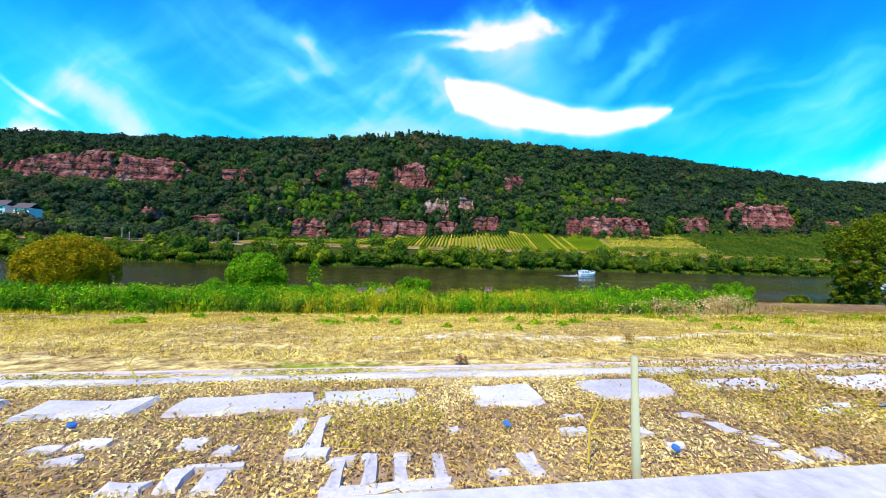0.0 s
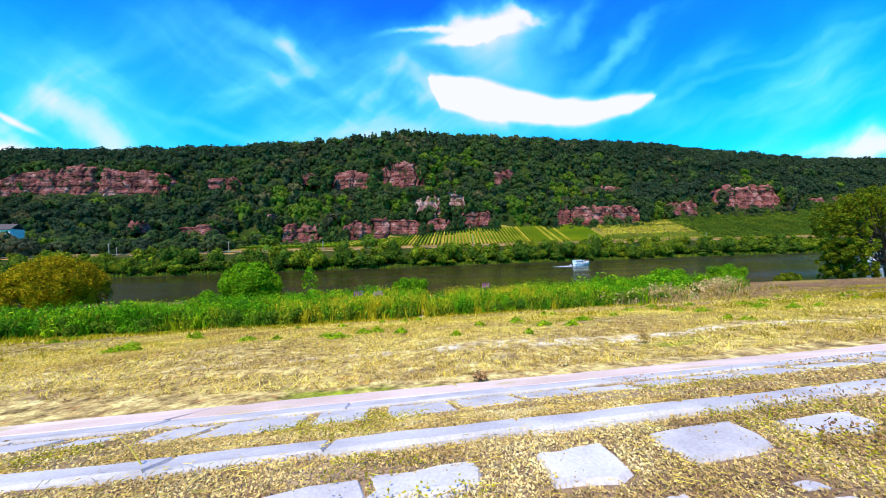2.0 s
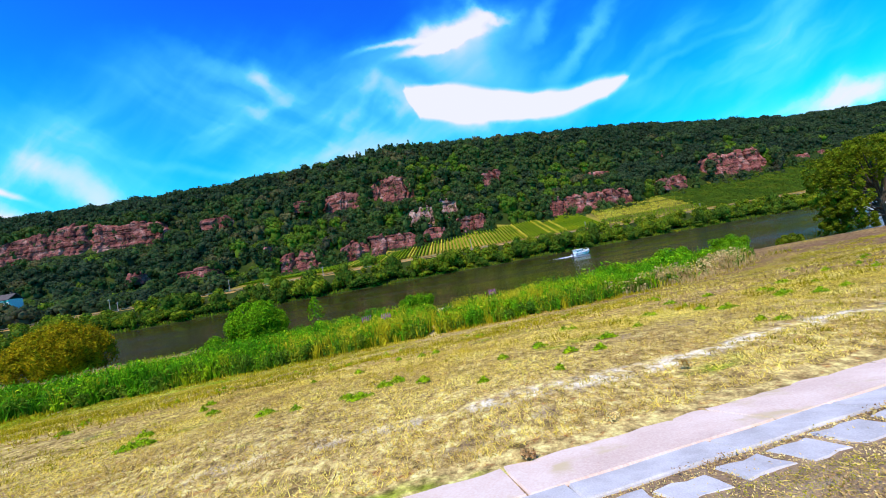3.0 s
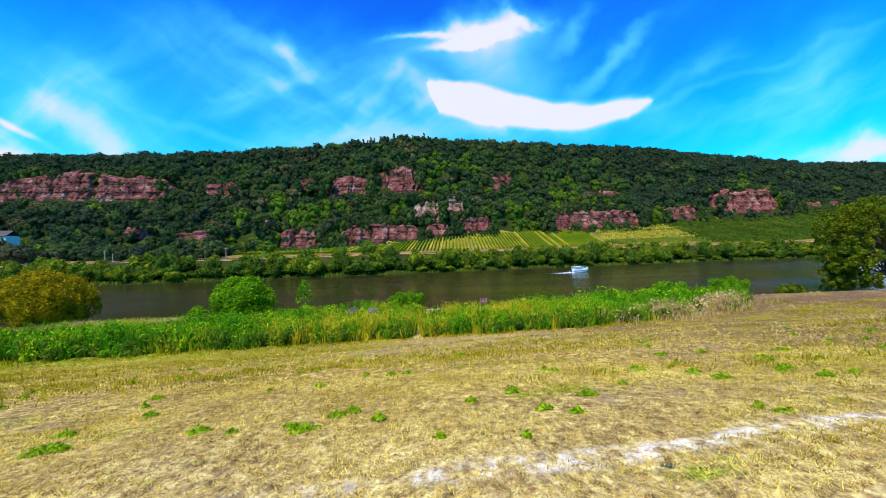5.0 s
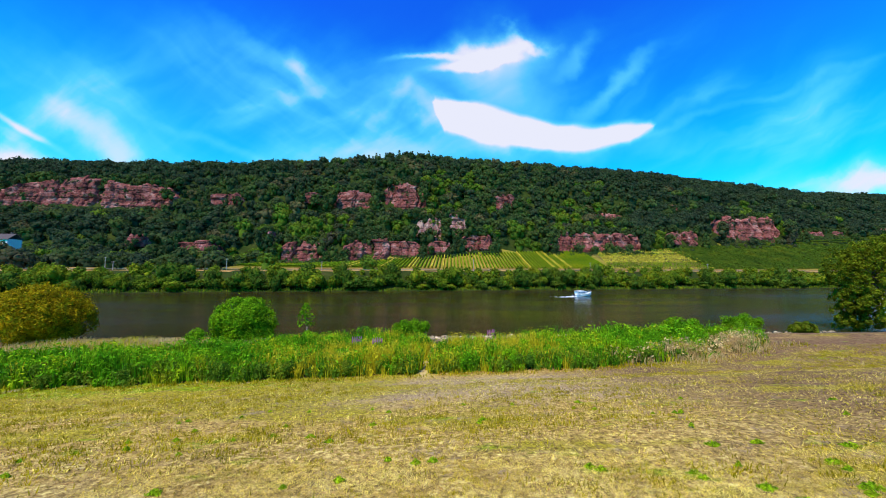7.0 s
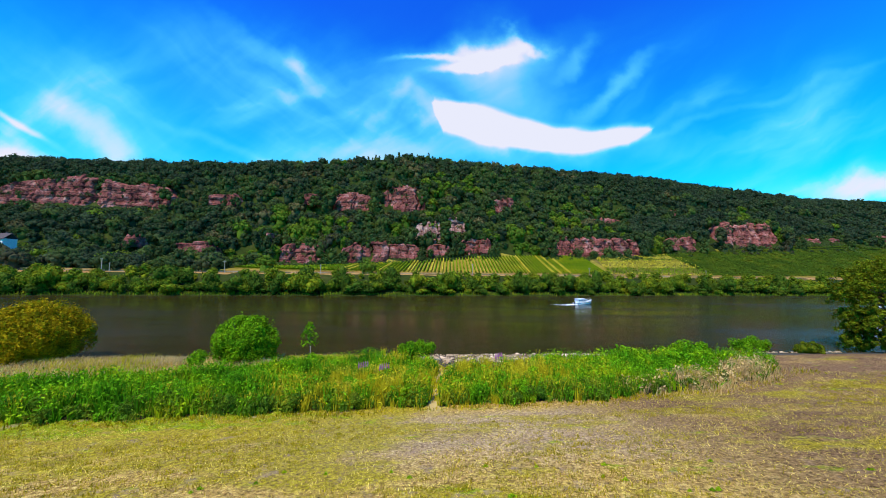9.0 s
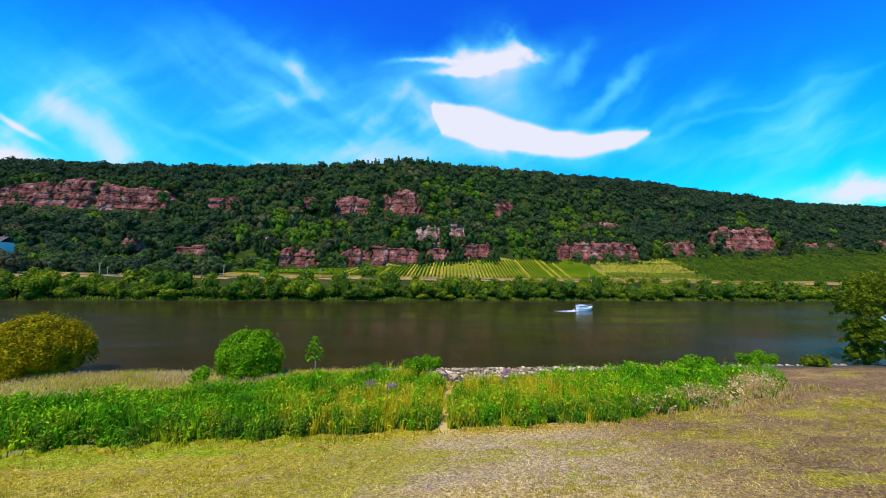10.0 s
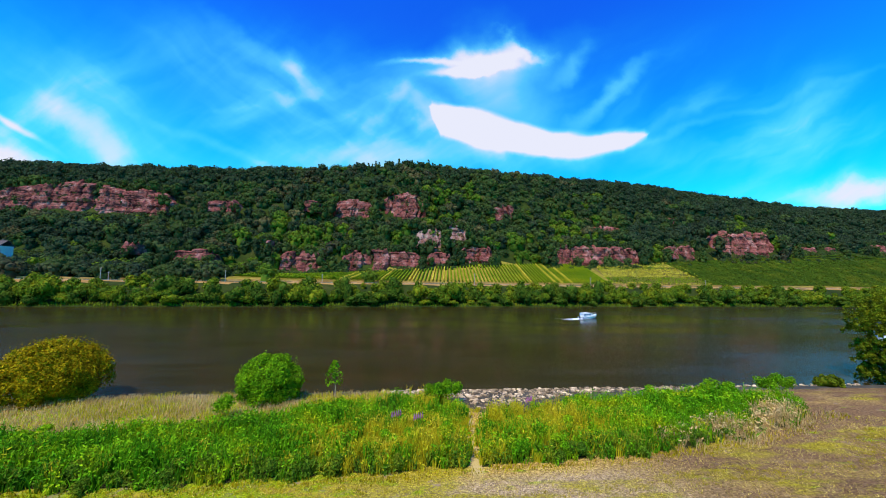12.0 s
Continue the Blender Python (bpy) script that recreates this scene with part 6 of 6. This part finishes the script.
def paving():
    r = rng(81)
    apron = tagged(new("paved_apron"), "old concrete paving overgrown with withered weeds", "paving", kind="structure")

    def lay(name, seed, a, b, c, d, lift, jag, clear=0.012, turn=0.0):
        """One stone from a to b along the row and c to d up the slope, and the patch of it that lies open."""
        x, y = pave_xy((a + b) / 2, (c + d) / 2)
        ob = new(name, slab_mesh(seed, b - a, d - c, 0.05, jag))
        ob.parent = apron
        ob.matrix_basis = slope_pose(x, y, ROW + turn, lift)
        BARE.append((a + clear, b - clear, c + clear, d - clear))

    # the lowest row: broken stones set apart
    for n, (a, b, c, d) in enumerate(((-2.35, -2.0, 0.0, 0.13), (-1.82, -1.45, -0.01, 0.12), (-1.32, -1.04, 0.0, 0.13), (-0.96, -0.70, 0.0, 0.122), (-0.65, -0.315, -0.015, 0.112), (-0.30, -0.055, 0.025, 0.128),
                                      (0.10, 0.30, -0.02, 0.135), (0.45, 0.72, 0.0, 0.165), (0.85, 1.11, 0.03, 0.14), (1.32, 1.62, 0.0, 0.13), (1.8, 2.15, 0.0, 0.13), (2.4, 2.75, 0.0, 0.13))):
        lay("paving_stone", 830 + n, a, b, c, d - 0.018, 0.012, 0.010, 0.004, r.normal() * 0.03)
    # an unbroken course above it, with hair joints
    u, n = -3.4, 0
    while u < 3.6:
        w = r.uniform(0.40, 0.62)
        drift = 0.392 - 0.022 * u * (abs(u) < 1.5)
        lay("course_stone", 850 + n, u, u + w - 0.006, drift - 0.135, drift, 0.020, 0.003, 0.004 if r.uniform() < 0.7 else 0.03)
        u, n = u + w, n + 1
    # weathered stones that lie against the kerb
    for n, (a, b, c, d) in enumerate(((-3.6, -3.1, 0.95, 1.2), (-3.0, -2.5, 0.96, 1.2), (-2.40, -1.80, 0.98, 1.20), (-1.70, -1.50, 0.98, 1.15), (-1.32, -1.10, 0.84, 1.18), (-1.08, -0.66, 0.80, 1.20), (-0.62, -0.36, 0.82, 1.24), (-0.27, 0.06, 0.84, 1.20),
                                      (0.09, 0.42, 0.90, 1.21), (0.46, 0.76, 0.97, 1.20), (0.81, 1.12, 0.94, 1.14), (1.20, 1.50, 0.96, 1.17), (1.55, 1.84, 0.93, 1.18), (1.90, 2.25, 0.93, 1.19), (2.32, 2.70, 0.95, 1.19), (2.8, 3.2, 0.95, 1.19), (3.3, 3.75, 0.95, 1.19))):
        lay("kerbside_stone", 870 + n, a, b, c, d, 0.010, 0.014, 0.008, r.normal() * 0.02)
    # ribs of the grass pavers near the block: (along-row from, to, up-row from, to)
    ribs = [(-0.335, -0.308, -0.13, -0.06), (-0.292, -0.258, -0.20, -0.045), (-0.32, -0.235, -0.225, -0.195), (-0.53, -0.475, -0.175, -0.135), (-0.45, -0.41, -0.20, -0.165), (-0.475, -0.375, -0.25, -0.228), (-0.49, -0.45, -0.30, -0.24), (-0.43, -0.385, -0.31, -0.25), (-0.57, -0.50, -0.305, -0.27)]
    ribs += [(u, u + 0.026, -0.325, -0.235) for u in (-0.226, -0.172, -0.118, -0.05)] + [(-0.235, -0.185, -0.25, -0.228), (-0.175, -0.145, -0.25, -0.23), (-0.118, -0.085, -0.25, -0.228), (-0.235, -0.02, -0.345, -0.318)]
    ribs += [(0.112, 0.150, -0.33, -0.25), (0.04, 0.085, -0.325, -0.30), (0.0, 0.03, -0.155, -0.13), (0.24, 0.31, -0.19, -0.165), (0.28, 0.34, -0.12, -0.095), (0.41, 0.45, -0.21, -0.175), (0.435, 0.475, -0.265, -0.245), (0.58, 0.64, -0.145, -0.11), (0.61, 0.655, -0.225, -0.165), (0.635, 0.68, -0.285, -0.235), (0.62, 0.68, -0.345, -0.30), (0.71, 0.77, -0.34, -0.30), (0.97, 1.04, -0.145, -0.12), (1.08, 1.15, -0.12, -0.095), (-0.73, -0.655, -0.15, -0.115), (-0.78, -0.73, -0.16, -0.135), (-0.72, -0.66, -0.21, -0.18)]
    for n, (a, b, c, d) in enumerate(ribs):
        lay("lattice_rib", 900 + n, a, b, c, d, 0.007, 0.002, 0.0)
    # kerb and the pink concrete channel behind it
    kerb = tagged(new("kerb"), "pale concrete kerb stones in a line", "kerb", kind="structure")
    stone = slab_mesh(895, 0.985, 0.235, 0.10, 0.004)
    strip = slab_mesh(896, 1.795, 0.735, 0.08, 0.004)
    strip.materials.clear()
    strip.materials.append(PINKSTONE)
    channel = tagged(new("channel_strip"), "pinkish concrete strip with transverse joints", "concrete strip", kind="structure")
    for k in range(-8, 11):
        x, y = pave_xy(k * 0.99, 1.362)
        ob = new("kerb_stone", stone)
        ob.parent = kerb
        ob.matrix_basis = slope_pose(x, y, ROW, 0.022)
    for k in range(-6, 7):
        x, y = pave_xy(k * 1.8 + 1.17, 1.852)
        ob = new("strip_panel", strip)
        ob.parent = channel
        ob.matrix_basis = slope_pose(x, y, ROW, 0.018)


paving()


def bare(u, v):
    """Whether a place on the apron is kept clear of litter."""
    out = np.zeros(len(u), bool)
    for a, b, c, d in BARE:
        e = 0.006 * np.sin(60 * u + 33 * v) + 0.004 * np.sin(130 * u - 71 * v)
        out |= (u > a + e) & (u < b + e) & (v > c + e - (0.022 if d - c > 0.1 else 0.004)) & (v < d + e)
    return out


def litter():
    """Withered knotweed that covers the joints: stalks, curled leaves and a few live sprigs."""
    r = rng(91)

    def spread(count, span, clear=0.93):
        x, y = r.uniform(span[0], span[1], count), r.uniform(span[2], span[3], count)
        c, s = math.cos(ROW), math.sin(ROW)
        u, v = x * c + (y - 0.9) * s, -x * s + (y - 0.9) * c
        ok = v < 1.235
        ok &= ~(bare(u, v) & (r.uniform(size=count) < clear))
        ok &= ~((y < 0.24) & (x < 1.3) & (x > -0.8))
        ok &= r.uniform(size=count) < np.clip(0.45 + 1.1 * patchy(x, y, 3.6, 92), 0.1, 1) 
        return x[ok], y[ok]

    x, y = spread(175000, (-1.25, 1.6, 0.24, 1.6))
    k = len(x)
    c = np.stack([x, y, land(x, y) + r.uniform(0.001, 0.014, k) * (0.4 + patchy(x, y, 5, 93))], 1)
    v, f = leaves(c, np.tile((0, -0.1, 0.8), (k, 1)), 0.0041, r, 0.8, 2.2)
    tagged(new("withered_leaves", mesh_of("withered_leaves", v, f, LITTER)), "curled withered leaves over the paving joints", "litter", kind="stuff")
    x, y = spread(85000, (-2.6, 3.4, 0.3, 2.6))
    far = (np.abs(x - 0.17) > 1.35) | (y > 1.45)
    x, y = x[far], y[far]
    k = len(x)
    c = np.stack([x, y, land(x, y) + r.uniform(0.001, 0.014, k) * (0.4 + patchy(x, y, 5, 93))], 1)
    v, f = leaves(c, np.tile((0, -0.1, 0.8), (k, 1)), 0.0062, r, 0.8, 2.2)
    tagged(new("withered_tangle", mesh_of("withered_tangle", v, f, LITTER)), "tangle of withered weed between old stones", "litter", kind="stuff")
    x, y = spread(26000, (-4.5, 5.5, 0.3, 3.0))
    far = (np.abs(x - 0.4) > 2.6) | (y > 2.3)
    x, y = x[far], y[far]
    k = len(x)
    c = np.stack([x, y, land(x, y) + r.uniform(0.003, 0.035, k)], 1)
    v, f = leaves(c, np.tile((0, -0.1, 0.8), (k, 1)), 0.012, r, 0.9, 1.8)
    tagged(new("withered_mats", mesh_of("withered_mats", v, f, LITTER)), "brown mats of withered weed on old paving", "litter", kind="stuff")
    x, y = spread(8000, (-1.6, 2.2, 0.22, 2.0), 0.92)
    k = len(x)
    a = r.uniform(0, 2 * math.pi, k)
    ln = 0.008 + 0.034 * r.uniform(0, 1, k) ** 2
    p = np.stack([x, y, land(x, y) + r.uniform(0.006, 0.03, k)], 1)
    d = np.stack([np.cos(a), np.sin(a), r.normal(size=k) * 0.25 - 0.2 * np.sin(a)], 1) * ln[:, None] / 2
    s = np.stack([-np.sin(a), np.cos(a), 0 * a], 1) * 0.0006
    up = np.array([0, 0, 0.0014])
    v = np.stack([p - d - s, p - d + s, p + d + s, p + d - s, p - d + up, p + d + up], 1).reshape(-1, 3)
    o = 6 * np.arange(k)[:, None]
    f = np.concatenate([o + [0, 4, 5, 3], o + [4, 1, 2, 5]])
    tagged(new("dry_stalks", mesh_of("dry_stalks", v, f, STRAW)), "tangle of dry straw-coloured stalks", "litter", kind="stuff")
    x, y = spread(52000, (-1.6, 2.4, 0.3, 2.0), 0.96)
    live = patchy(x, y, 4.2, 94) > 0.66
    x, y = x[live], y[live]
    k = len(x)
    c = np.stack([x, y, land(x, y) + r.uniform(0.006, 0.035, k)], 1)
    v, f = leaves(c, np.tile((0, -0.2, 0.8), (k, 1)), 0.0050, r, 0.8, 1.6)
    tagged(new("live_sprigs", mesh_of("live_sprigs", v, f, LITTERGREEN)), "half-green low sprigs in the joints", "weeds", kind="stuff")
    x, y = spread(26000, (0.8, 4.0, 0.8, 2.6), 0.9)
    live = patchy(x, y, 3.0, 95) > 0.5
    x, y = x[live], y[live]
    k = len(x)
    c = np.stack([x, y, land(x, y) + r.uniform(0.006, 0.05, k)], 1)
    v, f = leaves(c, np.tile((0, -0.2, 0.8), (k, 1)), 0.0065, r, 0.9, 1.9)
    tagged(new("rusty_weeds", mesh_of("rusty_weeds", v, f, RUSTWEED)), "rust-brown dead weed heaps on paving", "weeds", kind="stuff")


litter()


def small_finds():
    for x, y, turn in ((0.15, 0.76, 20), (-0.75, 0.71, 70), (1.18, 0.92, 140), (0.46, 0.67, 10)):
        bm = bmesh.new()
        bmesh.ops.create_cone(bm, cap_ends=True, segments=20, radius1=0.0085, radius2=0.0078, depth=0.007)
        bmesh.ops.bevel(bm, geom=[e for e in bm.edges if abs(e.verts[0].co.z - e.verts[1].co.z) < 1e-6], offset=0.0015, segments=2, affect="EDGES")
        ob = new("bottle_cap")
        ob.matrix_basis = slope_pose(x, y, radians(turn), 0.020) @ pose(0, 0, 0, 28, 12, 0)
        part("cap", bm, BLUECAP, ob)
        tagged(ob, "blue plastic bottle cap lost in dry weeds", "bottle cap", "bottle caps on the paving")
    # scrubby tufts beside the strip
    r = rng(96)
    for x, y, s, m in ((0.19, 3.02, 0.055, RUSTWEED), (2.3, 4.2, 0.06, LITTER), (1.0, 3.35, 0.05, LITTER)):
        n = 260
        c = r.normal(size=(n, 3)) * (s * 0.5, s * 0.35, s * 0.3) + (0, 0, s * 0.35)
        v, f = leaves(c, np.tile((0, -0.3, 0.7), (n, 1)), 0.016, r, 0.9, 1.8)
        ob = new("dead_tuft", mesh_of("dead_tuft", v, f, m))
        ob.location = (x, y, float(land(x, y)) + 0.03)
        tagged(ob, "brown dead weed tuft on the concrete strip", "tuft", "dead tufts")
    # twigs standing in the joints
    for x, y, pts in ((-0.98, 1.12, [(0, 0, 0), (-0.03, 0, 0.05), (-0.075, 0, 0.09)]), (-0.15, 3.3, [(0, 0, 0), (-0.03, 0, 0.10), (-0.02, 0, 0.22)]), (0.27, 0.62, [(0, 0, 0), (0.005, 0.01, 0.06), (0.03, 0.02, 0.11)])):
        twig = new("dry_twig", mesh_of("dry_twig", *limbs([(pts, [0.0025, 0.002, 0.001]), ([pts[1], (pts[1][0] + 0.03, 0.01, pts[1][2] + 0.05)], [0.0018, 0.0008])], 5), STRAW))
        twig.location = (x, y, float(land(x, y)) + 0.015)
        tagged(twig, "thin dry twig standing in a joint", "twig", "twigs in the joints")
    # pale litter by the reeds
    bm = box(0.42, 0.26, 0.05, (0, 0, 0.06), 0.02)
    for v in bm.verts:
        v.co.z += 0.04 * math.sin(9 * v.co.x)
    scrap = new("paper_scrap")
    scrap.location = (-19.2, 25.0, float(land(-19.2, 25.0)))
    part("sheet", bm, WALLWHITE, scrap)
    tagged(scrap, "crumpled white scrap at the edge of the reeds", "litter")


small_finds()


def launch_block():
    """The concrete block from which the flight starts."""
    block = tagged(new("concrete_block"), "sun-bleached concrete block at the edge of the paving", "concrete block")
    turn = math.degrees(math.atan2(0.182 - 0.142, 0.236 + 0.076))
    m = pose(0.028, 0.156, 0, 0, 0, turn)
    block.matrix_basis = m
    bm = box(2.6, 0.7, 0.36, (0.45, -0.35, 5.011 - 0.18), 0.003)
    part("body", bm, CONCRETE, block)
    stalk = new("grass_stalk")
    stalk.location = (0.098, 0.174, 4.75)
    v, f = tube([(0.004, 0.004, -0.02), (0.004, 0.003, 0.14), (0.003, 0.001, 0.24), (0.001, 0, 0.28), (0.0, 0.0, 0.314)], [0.0024, 0.0024, 0.0023, 0.0021, 0.0016], 7)
    part_of("stem", mesh_of("stem", v, np.array(f), CREAM, smooth=True), stalk)
    tagged(stalk, "straw-yellow dry grass stalk rising beside the block", "stalk")


launch_block()
